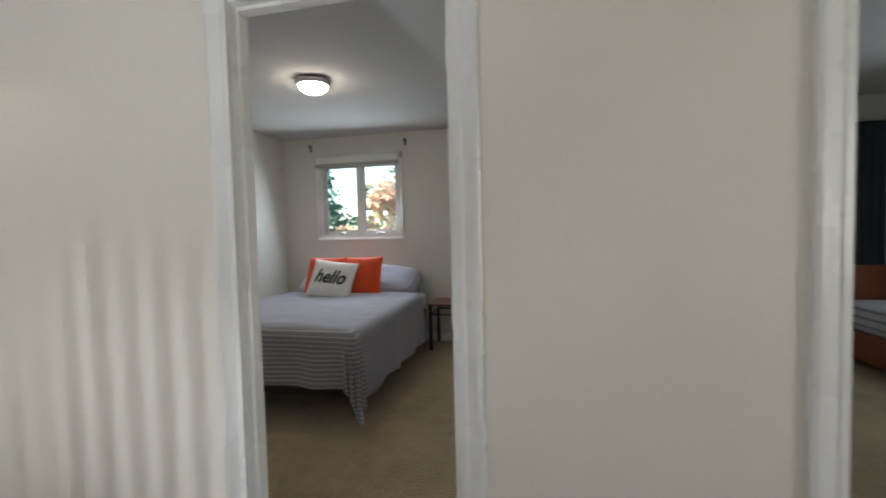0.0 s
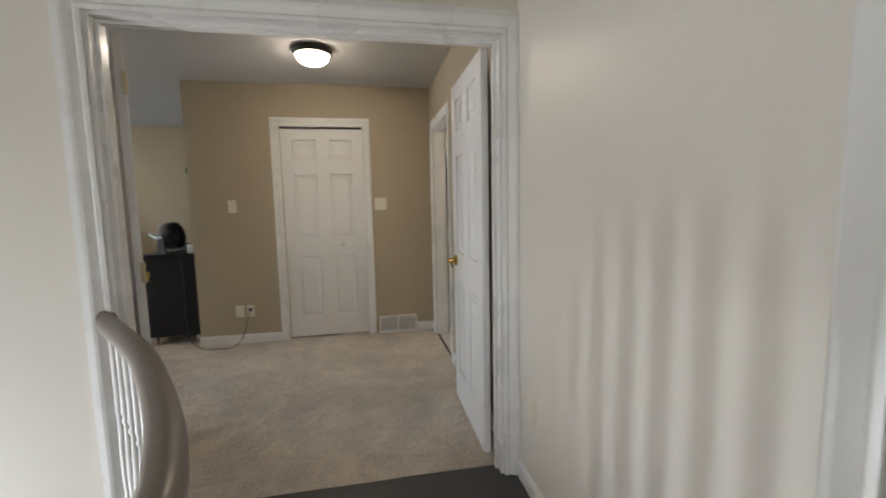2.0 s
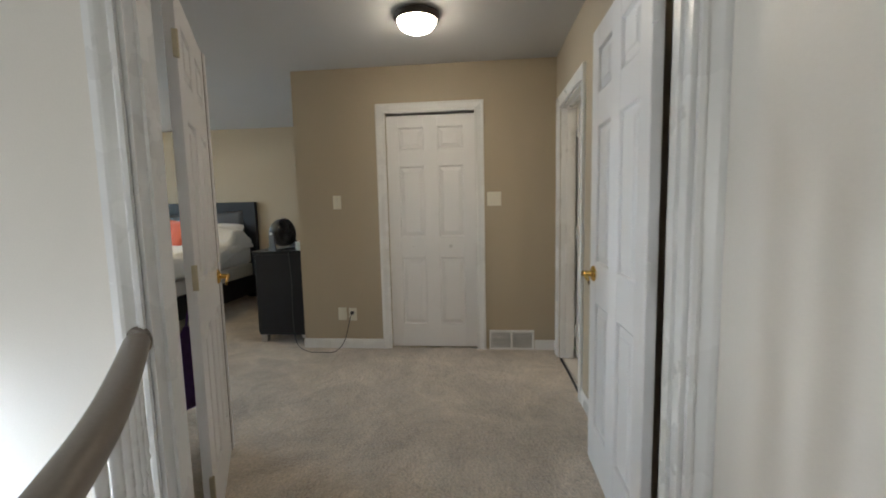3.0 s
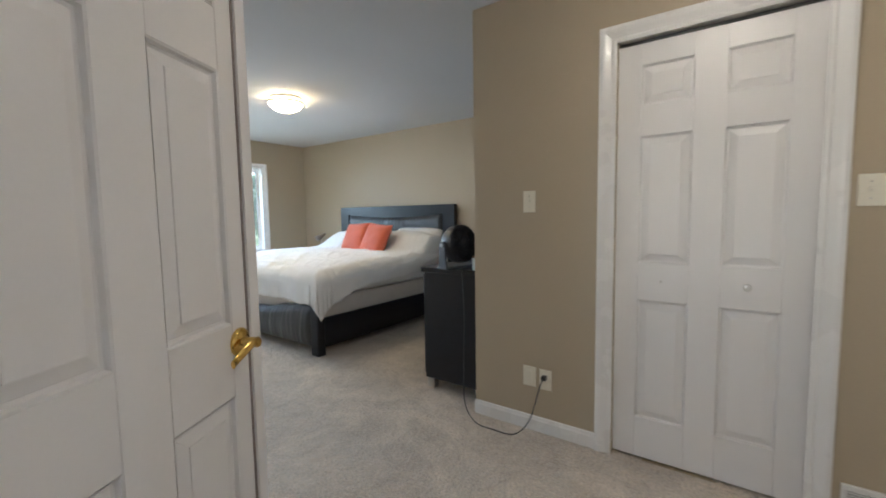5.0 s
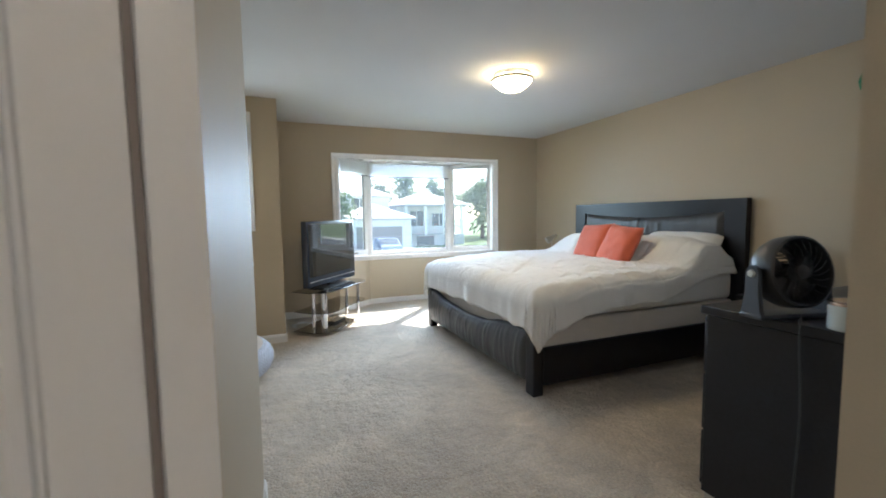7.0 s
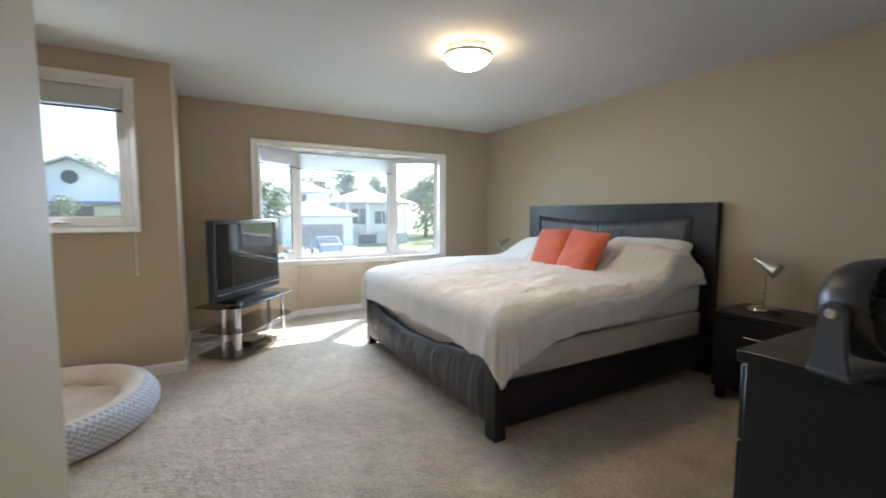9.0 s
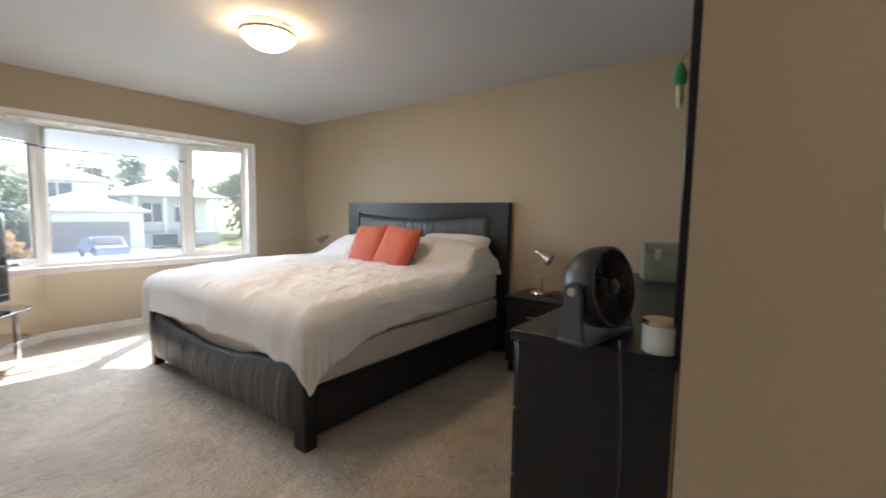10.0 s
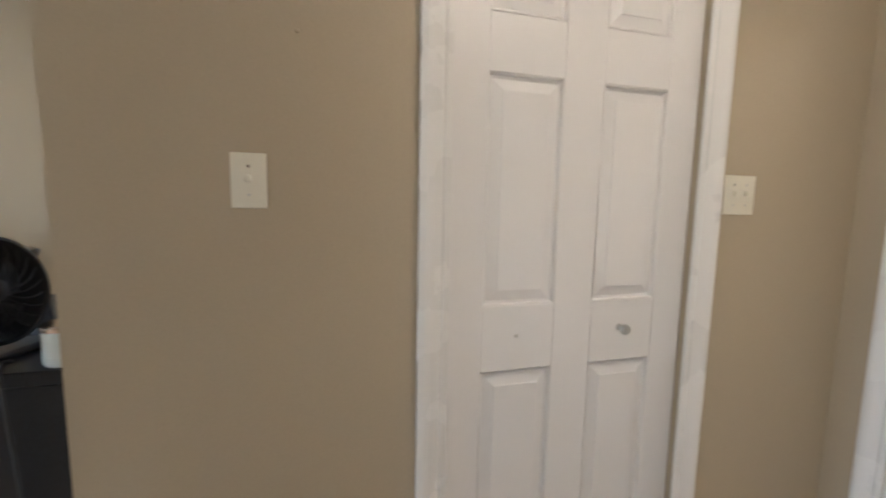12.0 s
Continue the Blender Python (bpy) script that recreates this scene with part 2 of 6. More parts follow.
def box(bm, a, b, bev=0.0, seg=1):
    a, b = Vector(a), Vector(b)
    lo = Vector([min(p, q) for p, q in zip(a, b)])
    hi = Vector([max(p, q) for p, q in zip(a, b)])
    m = Matrix.Translation((lo + hi) / 2) @ Matrix.Diagonal((*(hi - lo), 1))
    r = bmesh.ops.create_cube(bm, size=1, matrix=m)
    if bev:
        edges = list({e for v in r["verts"] for e in v.link_edges})
        bmesh.ops.bevel(bm, geom=edges, offset=bev, segments=seg, affect="EDGES", profile=0.6)
    return bm


def cone(bm, p0, p1, r0, r1=None, seg=16):
    p0, p1 = Vector(p0), Vector(p1)
    r1 = r0 if r1 is None else r1
    d = p1 - p0
    m = Matrix.Translation((p0 + p1) / 2) @ d.to_track_quat("Z", "Y").to_matrix().to_4x4()
    bmesh.ops.create_cone(bm, cap_ends=True, segments=seg, radius1=r0, radius2=r1, depth=d.length, matrix=m)
    return bm


def lathe(bm, profile, m=Matrix(), seg=32):
    """Turns (radius, height) points round z, placed by m."""
    rings = []
    for r, z in profile:
        if r < 1e-5:
            rings.append([bm.verts.new(m @ Vector((0, 0, z)))])
        else:
            rings.append([bm.verts.new(m @ Vector((r * math.cos(k * math.tau / seg), r * math.sin(k * math.tau / seg), z))) for k in range(seg)])
    for p, q in zip(rings, rings[1:]):
        for k in range(seg):
            j = (k + 1) % seg
            if len(p) == 1 and len(q) > 1:
                bm.faces.new((p[0], q[k], q[j]))
            elif len(q) == 1 and len(p) > 1:
                bm.faces.new((p[k], p[j], q[0]))
            elif len(p) > 1:
                bm.faces.new((p[k], p[j], q[j], q[k]))
    bmesh.ops.recalc_face_normals(bm, faces=bm.faces[:])
    return bm


def smooth_path(pts, n=8):
    """Catmull-Rom through the points."""
    pts = [Vector(p) for p in pts]
    ext = [2 * pts[0] - pts[1], *pts, 2 * pts[-1] - pts[-2]]
    out = []
    for i in range(1, len(ext) - 2):
        a, b, c, d = ext[i - 1:i + 3]
        for k in range(n):
            t = k / n
            out.append(0.5 * (2 * b + (c - a) * t + (2 * a - 5 * b + 4 * c - d) * t * t + (3 * b - 3 * c + d - a) * t ** 3))
    return out + [pts[-1]]


def sweep(bm, path, section):
    """Pulls a closed section of (side, up) points along a path, kept upright; capped."""
    rings = []
    for i, p in enumerate(path):
        d = (path[min(i + 1, len(path) - 1)] - path[max(i - 1, 0)]).normalized()
        up = Vector((0, 0, 1)) if abs(d.z) < 0.98 else Vector((0, 1, 0))
        side = d.cross(up).normalized()
        up = side.cross(d)
        rings.append([bm.verts.new(p + side * u + up * v) for u, v in section])
    n = len(section)
    for p, q in zip(rings, rings[1:]):
        for k in range(n):
            bm.faces.new((p[k], p[(k + 1) % n], q[(k + 1) % n], q[k]))
    bm.faces.new(rings[0])
    bm.faces.new(rings[-1][::-1])
    bmesh.ops.recalc_face_normals(bm, faces=bm.faces[:])
    return bm


def ring_section(r, n=8):
    return [(r * math.cos(k * math.tau / n), r * math.sin(k * math.tau / n)) for k in range(n)]


def prism(bm, outline, m, depth):
    """A flat outline of (x, y) points given depth along z, placed by m."""
    lo = [bm.verts.new(m @ Vector((x, y, 0))) for x, y in outline]
    hi = [bm.verts.new(m @ Vector((x, y, depth))) for x, y in outline]
    n = len(outline)
    bm.faces.new(lo[::-1])
    bm.faces.new(hi)
    for k in range(n):
        bm.faces.new((lo[k], lo[(k + 1) % n], hi[(k + 1) % n], hi[k]))
    bmesh.ops.recalc_face_normals(bm, faces=bm.faces[:])
    return bm


def surface(bm, nu, nv, f):
    """A grid sheet; f(u, v) with u, v in 0..1 gives the places."""
    g = [[bm.verts.new(f(i / nu, j / nv)) for j in range(nv + 1)] for i in range(nu + 1)]
    for i in range(nu):
        for j in range(nv):
            bm.faces.new((g[i][j], g[i + 1][j], g[i + 1][j + 1], g[i][j + 1]))
    return bm


def part(name, bm, material, parent=None, label="", smooth=True, thick=0.0):
    me = bpy.data.meshes.new(name)
    bm.to_mesh(me)
    bm.free()
    me.materials.append(material)
    if smooth:
        me.shade_smooth()
        me.set_sharp_from_angle(angle=radians(38))
    ob = new(name, me)
    ob.parent = parent
    if thick:
        so = ob.modifiers.new("thickness", "SOLIDIFY")
        so.thickness, so.offset = thick, 0
    if label:
        ob["label"] = label
    return ob


def thing(name, m, label, category, group="", kind=""):
    ob = new(name)
    ob.matrix_world = m
    ob.empty_display_size = 0.1
    return tagged(ob, label, category, group, kind)


def B():
    return bmesh.new()


def structure(name, bm, material, label="", category="", smooth=False):
    return tagged(part(name, bm, material, smooth=smooth), label, category, kind="structure")


# ---- the shell ----
H = 2.41


def wall(name, run, c0, c1, a0, a1, openings=(), material=HALL, z0=0.0, z1=H, label="painted plaster wall"):
    """A wall along 'x' or 'y' between c0 and c1 across, a0 to a1 along, with openings (from, to, sill, head) cut through."""
    bm = B()

    def slab(p, q, s, t):
        if q - p > 1e-4 and t - s > 1e-4:
            box(bm, (p, c0, s) if run == "x" else (c0, p, s), (q, c1, t) if run == "x" else (c1, q, t))
    at = a0
    for p, q, s, t in sorted(openings):
        slab(at, p, z0, z1)
        slab(p, q, z0, s)
        slab(p, q, t, z1)
        at = q
    slab(at, a1, z0, z1)
    return structure(name, bm, material, label, "wall")


DBL = (-0.50, 1.065, 0.0, 1.99)          # double doorway, along y
BD3 = (-1.166, -0.447, 0.0, 1.99)        # door to the small bedroom, along x
RM2 = (0.447, 1.16, 0.0, 1.99)            # door to the second bedroom
BATH = (-4.71, -3.99, 0.0, 1.985)
CLOSET = (-0.282, 0.472, 0.0, 2.035)
BAY = (-6.37, -4.11, 0.0, 2.02)
SMALL = (-3.13, -2.31, 1.19, 2.20)
WIN3 = (-2.78, -1.80, 1.24, 2.10)
BAYY = -6.30

wall("wall_hall_north", "x", 1.13, 1.19, -2.5, 3.0, [BD3, RM2], HALL, label="cream painted landing wall")
wall("wall_hall_west", "y", -2.56, -2.5, -2.66, 1.19, [(DBL[0], DBL[1], -0.22, DBL[3])], HALL, z0=-2.7, label="cream painted landing wall round a double doorway")
wall("wall_hall_south", "x", -2.72, -2.66, -2.5, 3.0, [(-1.85, -1.59, -1.35, 0.75)], HALL, z0=-2.7, label="cream painted stairwell wall")
# the opening is unseen, added behind the landing's fill lamp
wall("wall_hall_east", "y", 3.0, 3.06, -2.66, 1.19, [(-1.1, -0.1, 0.85, 2.05)], HALL, z0=-2.7, label="cream painted landing wall")
wall("wall_vestibule_east", "y", -2.62, -2.56, -2.78, 1.13, [DBL], TAN, label="tan painted wall round a double doorway")
wall("wall_vestibule_north", "x", 1.13, 1.19, -4.94, -2.56, [BATH], TAN, label="tan painted wall with the bathroom doorway")
wall("wall_closet", "y", -4.94, -4.88, -1.025, 1.13, [CLOSET], TAN, label="tan painted wall with a closet door")
wall("wall_dresser", "x", -1.085, -1.025, -7.12, -4.88, [], TAN, label="tan painted wall behind the dresser")
wall("wall_bed", "y", -7.18, -7.12, -5.91, -1.025, [], TAN, label="tan painted wall behind the bed")
wall("wall_bay", "x", -5.91, -5.85, -7.12, -3.427, [BAY], TAN, label="tan painted wall with a bay window")
wall("wall_return", "y", -3.427, -3.367, -5.91, -4.857, [], TAN, label="tan painted short return wall")
wall("wall_alcove_window", "x", -4.98, -4.857, -3.367, -1.6, [SMALL], TAN, label="tan painted wall with a small window")
wall("wall_alcove_east", "y", -1.6, -1.54, -4.98, -2.78, [], TAN)
wall("wall_alcove_north", "x", -2.78, -2.72, -2.56, -1.54, [], TAN)
bm = B()
box(bm, (-3.28, -2.38, 0), (-2.62, -1.15, H), 0.006, 2)
structure("wall_block", bm, TAN, "tan painted projecting corner of wall", "wall")
wall("wall_bedroom_south", "x", 1.19, 1.225, -3.28, 0.2, [BD3], BEDROOM, label="off-white bedroom wall with a doorway")
wall("wall_bedroom_west", "y", -3.34, -3.28, 1.19, 4.62, [], BEDROOM, label="off-white bedroom wall")
wall("wall_bedroom_north", "x", 4.62, 4.76, -3.34, 0.2, [WIN3], BEDROOM, label="off-white bedroom wall with a window")
wall("wall_bedroom_east", "y", 0.2, 0.26, 1.19, 4.76, [], BEDROOM, label="off-white bedroom wall")
wall("wall_second_south", "x", 1.19, 1.25, 0.26, 3.06, [RM2], BEDROOM)
wall("wall_second_north", "x", 4.62, 4.76, 0.26, 3.06, [], BEDROOM, label="off-white bedroom wall behind a curtain")
wall("wall_second_east", "y", 3.0, 3.06, 1.25, 4.62, [], BEDROOM)
wall("wall_bath_west", "y", -5.00, -4.94, 1.19, 2.9, [], BEDROOM)
wall("wall_bath_north", "x", 2.84, 2.9, -4.94, -3.34, [], BEDROOM)
wall("wall_closet_back", "y", -5.60, -5.54, -1.025, 1.19, [], BEDROOM)

# bay: a low wall under its three lights, up to the soffit
BAYPTS = [(-4.11, -5.91), (-4.60, BAYY), (-5.83, BAYY), (-6.37, -5.91)]
SILL = 0.74


def along(p, q):
    """Matrix whose x runs from p to q on plan, z up, y to the outside of the bay."""
    d = Vector((q[0] - p[0], q[1] - p[1], 0))
    ax = d.normalized()
    return Matrix(((ax.x, -ax.y, 0, p[0]), (ax.y, ax.x, 0, p[1]), (0, 0, 1, 0), (0, 0, 0, 1))), d.length


def put(bm, m):
    bmesh.ops.transform(bm, matrix=m, verts=bm.verts[:])
    bmesh.ops.recalc_face_normals(bm, faces=bm.faces[:])
    return bm


bm = B()
prism(bm, BAYPTS + [(-6.37, -6.06), (-5.87, BAYY - 0.12), (-4.56, BAYY - 0.12), (-4.11, -6.06)], Matrix(), SILL - 0.03)
structure("wall_bay_apron", bm, TAN, "tan painted low wall under the bay window", "wall")
bm = B()
prism(bm, [(-4.05, -5.912), (-4.52, -6.52), (-5.95, -6.52), (-6.43, -5.912)], Matrix.Translation((0, 0, 2.02)), 0.3)
structure("bay_soffit", bm, TRIM, "white painted soffit over the bay window", "ceiling")

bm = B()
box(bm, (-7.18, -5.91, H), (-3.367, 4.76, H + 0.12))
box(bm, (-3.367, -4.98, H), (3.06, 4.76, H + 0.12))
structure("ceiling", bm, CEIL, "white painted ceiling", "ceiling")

bm = B()
box(bm, (-7.18, -6.5, -0.2), (-3.367, 1.16, -0.02))
box(bm, (-3.367, -4.98, -0.2), (-2.57, 1.16, -0.02))
box(bm, (-2.57, -4.98, -0.2), (-1.54, -2.73, -0.02))
structure("subfloor", bm, DARKFLOOR)
# carpet with a gently uneven pile
bm = B()


def carpet(bm, x0, y0, x1, y1, step=0.06):
    nu, nv = max(2, round((x1 - x0) / step)), max(2, round((y1 - y0) / step))
    return surface(bm, nu, nv, lambda u, v: Vector((x0 + (x1 - x0) * u, y0 + (y1 - y0) * v,
                   0.004 * noise.noise((3 * (x0 + (x1 - x0) * u), 3 * (y0 + (y1 - y0) * v), 0)))))


carpet(bm, -7.12, -6.32, -3.40, 1.13)
carpet(bm, -3.40, -4.857, -2.58, 1.13)
carpet(bm, -2.58, -4.857, -1.6, -2.78)
structure("floor_carpet", bm, CARPET, "greige cut-pile bedroom carpet", "carpet", True)
bm = B()
carpet(bm, -3.28, 1.16, 0.2, 4.62)
structure("floor_carpet_bedroom", bm, CARPET2, "tan cut-pile bedroom carpet", "carpet", True)
bm = B()
carpet(bm, 0.26, 1.16, 3.0, 4.62, 0.12)
structure("floor_carpet_second_bedroom", bm, CARPET2, "tan cut-pile bedroom carpet", "carpet", True)
bm = B()
box(bm, (-4.94, 1.16, -0.1), (-3.34, 2.84, -0.004))
structure("floor_bath", bm, TILE, "pale tiled bathroom floor", "floor")
bm = B()
box(bm, (-5.54, -1.025, -0.1), (-4.90, 1.13, 0.0))
structure("floor_closet", bm, CARPET2)

# landing floor with its curved stairwell edge, and the floor below
RAIL = [(-2.47, -0.505), (-2.26, -0.345), (-2.03, -0.18), (-1.80, -0.045), (-1.63, 0.045), (-1.48, 0.112), (-1.34, 0.160), (-1.16, 0.185), (-0.99, 0.13), (-0.91, -0.05), (-0.90, -0.5), (-0.90, -1.2), (-0.90, -2.0)]
edge = [(p.x, p.y) for p in smooth_path([(x, y - 0.05, 0) for x, y in RAIL], 5)]
bm = B()
prism(bm, [(-2.5, 1.16), (-2.58, 1.16), (-2.58, -0.52), (-2.5, -0.55)] + edge + [(-0.90, -2.66), (3.0, -2.66), (3.0, 1.16)], Matrix.Translation((0, 0, -0.2)), 0.198)
structure("floor_hall", bm, DARKFLOOR, "dark charcoal landing floor", "floor")
bm = B()
box(bm, (-2.5, -2.66, -2.8), (3.0, 1.13, -2.7))
structure("floor_below", bm, DARKFLOOR, "dark floor at the foot of the stairwell", "floor")

# ---- trim ----


def casing(name, run, face, out, a0, a1, head, w=0.07, foot=0.0, four=False, label="white moulded door casing"):
    """Mitred moulding round an opening on the wall face; out is +1 or -1 along the wall's normal."""
    prof = [(-0.004, 0.0), (-0.004, 0.011), (0.010, 0.013), (0.018, 0.009), (0.032, 0.014), (0.046, 0.020), (0.058, 0.022), (w, 0.018), (w, 0.0)]
    bm = B()
    if four:
        corners = [(a0, foot, -1, -1), (a0, head, -1, 1), (a1, head, 1, 1), (a1, foot, 1, -1), (a0, foot, -1, -1)]
    else:
        corners = [(a0, foot, -1, 0), (a0, head, -1, 1), (a1, head, 1, 1), (a1, foot, 1, 0)]
    rings = []
    for a, z, sa, sz in corners:
        ring = []
        for d, h in prof:
            p, q, c = a + sa * d, z + sz * d, face + out * h
            ring.append(bm.verts.new((p, c, q) if run == "x" else (c, p, q)))
        rings.append(ring)
    for r, s in zip(rings, rings[1:]):
        for k in range(len(prof) - 1):
            bm.faces.new((r[k], r[k + 1], s[k + 1], s[k]))
    bmesh.ops.recalc_face_normals(bm, faces=bm.faces[:])
    ob = structure(name, bm, TRIM, label, "trim")
    return ob


def jamb(name, run, c0, c1, a0, a1, head, t=0.018, foot=0.0, stop=True):
    """White lining of an opening with a stop."""
    bm = B()
    for p, q, s, u in ((a0, a0 + t, foot, head), (a1 - t, a1, foot, head), (a0 + t, a1 - t, head - t, head)):
        box(bm, (p, c0, s) if run == "x" else (c0, p, s), (q, c1, u) if run == "x" else (c1, q, u))
    mid = (c0 + c1) / 2
    for p, q, s, u in () if not stop else ((a0 + t, a0 + t + 0.012, foot, head - t), (a1 - t - 0.012, a1 - t, foot, head - t), (a0 + t + 0.012, a1 - t - 0.012, head - t - 0.012, head - t)):
        box(bm, (p, mid - 0.015, s) if run == "x" else (mid - 0.015, p, s), (q, mid + 0.015, u) if run == "x" else (mid + 0.015, q, u))
    return structure(name, bm, TRIM, "white painted door lining", "trim")


def base(name, run, face, out, a0, a1, h=0.085, material=None):
    prof = [(0, 0), (0.013, 0), (0.013, h - 0.022), (0.009, h - 0.014), (0.009, h - 0.008), (0.005, h), (0, h)]
    bm = B()
    ends = []
    for a in (a0, a1):
        ends.append([bm.verts.new((a, face + out * d, z) if run == "x" else (face + out * d, a, z)) for d, z in prof])
    n = len(prof)
    for k in range(n):
        bm.faces.new((ends[0][k], ends[0][(k + 1) % n], ends[1][(k + 1) % n], ends[1][k]))
    bm.faces.new(ends[0])
    bm.faces.new(ends[1][::-1])
    bmesh.ops.recalc_face_normals(bm, faces=bm.faces[:])
    return structure(name, bm, TRIM, "white painted baseboard", "baseboard")


casing("trim_double_door_hall", "y", -2.5, 1, DBL[0], DBL[1], DBL[3], w=0.085)
casing("trim_double_door_room", "y", -2.62, -1, DBL[0], DBL[1], DBL[3], w=0.065)
jamb("trim_double_door_lining", "y", -2.615, -2.505, DBL[0], DBL[1], DBL[3])
casing("trim_bedroom_door_hall", "x", 1.13, -1, BD3[0] + 0.014, BD3[1], BD3[3], w=0.064)
casing("trim_bedroom_door_room", "x", 1.225, 1, BD3[0] - 0.012, BD3[1] + 0.004, BD3[3] + 0.006)
jamb("trim_bedroom_door_lining", "x", 1.133, 1.222, BD3[0], BD3[1], BD3[3])
casing("trim_second_door_hall", "x", 1.13, -1, RM2[0], RM2[1], RM2[3])
jamb("trim_second_door_lining", "x", 1.135, 1.245, RM2[0], RM2[1], RM2[3])
casing("trim_bath_door", "x", 1.13, -1, BATH[0], BATH[1], BATH[3])
jamb("trim_bath_door_lining", "x", 1.135, 1.245, BATH[0], BATH[1], BATH[3])
casing("trim_closet_door", "y", -4.88, 1, CLOSET[0] - 0.005, CLOSET[1] - 0.004, CLOSET[3] - 0.004, w=0.074)
jamb("trim_closet_lining", "y", -5.0, -4.885, CLOSET[0] - 0.016, CLOSET[1] + 0.016, CLOSET[3] + 0.012, 0.014, stop=False)
for k, (run, face, out, a0, a1) in enumerate([
        ("y", -4.88, 1, -1.085, -0.352), ("y", -4.88, 1, 0.955, 1.13), ("x", 1.13, -1, -4.88, -4.78), ("x", 1.13, -1, -3.92, -2.62),
        ("y", -2.62, -1, -1.15, -0.57), ("x", -1.085, -1, -7.12, -4.88), ("y", -7.12, 1, -5.85, -1.085), ("x", -5.85, 1, -7.12, -6.37),
        ("x", -5.85, 1, -4.11, -3.427), ("y", -3.427, -1, -5.85, -4.857), ("x", -4.857, 1, -3.427, -1.6), ("y", -3.28, -1, -2.38, -1.15),
        ("x", -2.38, -1, -3.28, -2.62), ("x", -1.15, 1, -3.28, -2.62),
        ("x", 1.13, -1, -2.5, -1.205), ("x", 1.13, -1, -0.377, 0.372), ("y", -2.5, 1, -2.6, -0.585),
        ("x", 4.62, -1, -3.28, 0.2), ("y", -3.28, 1, 1.25, 4.62), ("y", 0.2, -1, 1.25, 4.62), ("x", 4.62, -1, 0.26, 3.0)]):
    base("baseboard_%d" % (k + 1), run, face, out, a0, a1)
for k in range(3):
    m, length = along(BAYPTS[k], BAYPTS[k + 1])
    bm = B()
    box(bm, (0.004, -0.013, 0), (length - 0.004, -0.001, 0.075), 0.003)
    structure("baseboard_bay_%d" % (k + 1), put(bm, m), TRIM, "white painted baseboard", "baseboard")

# ---- doors ----


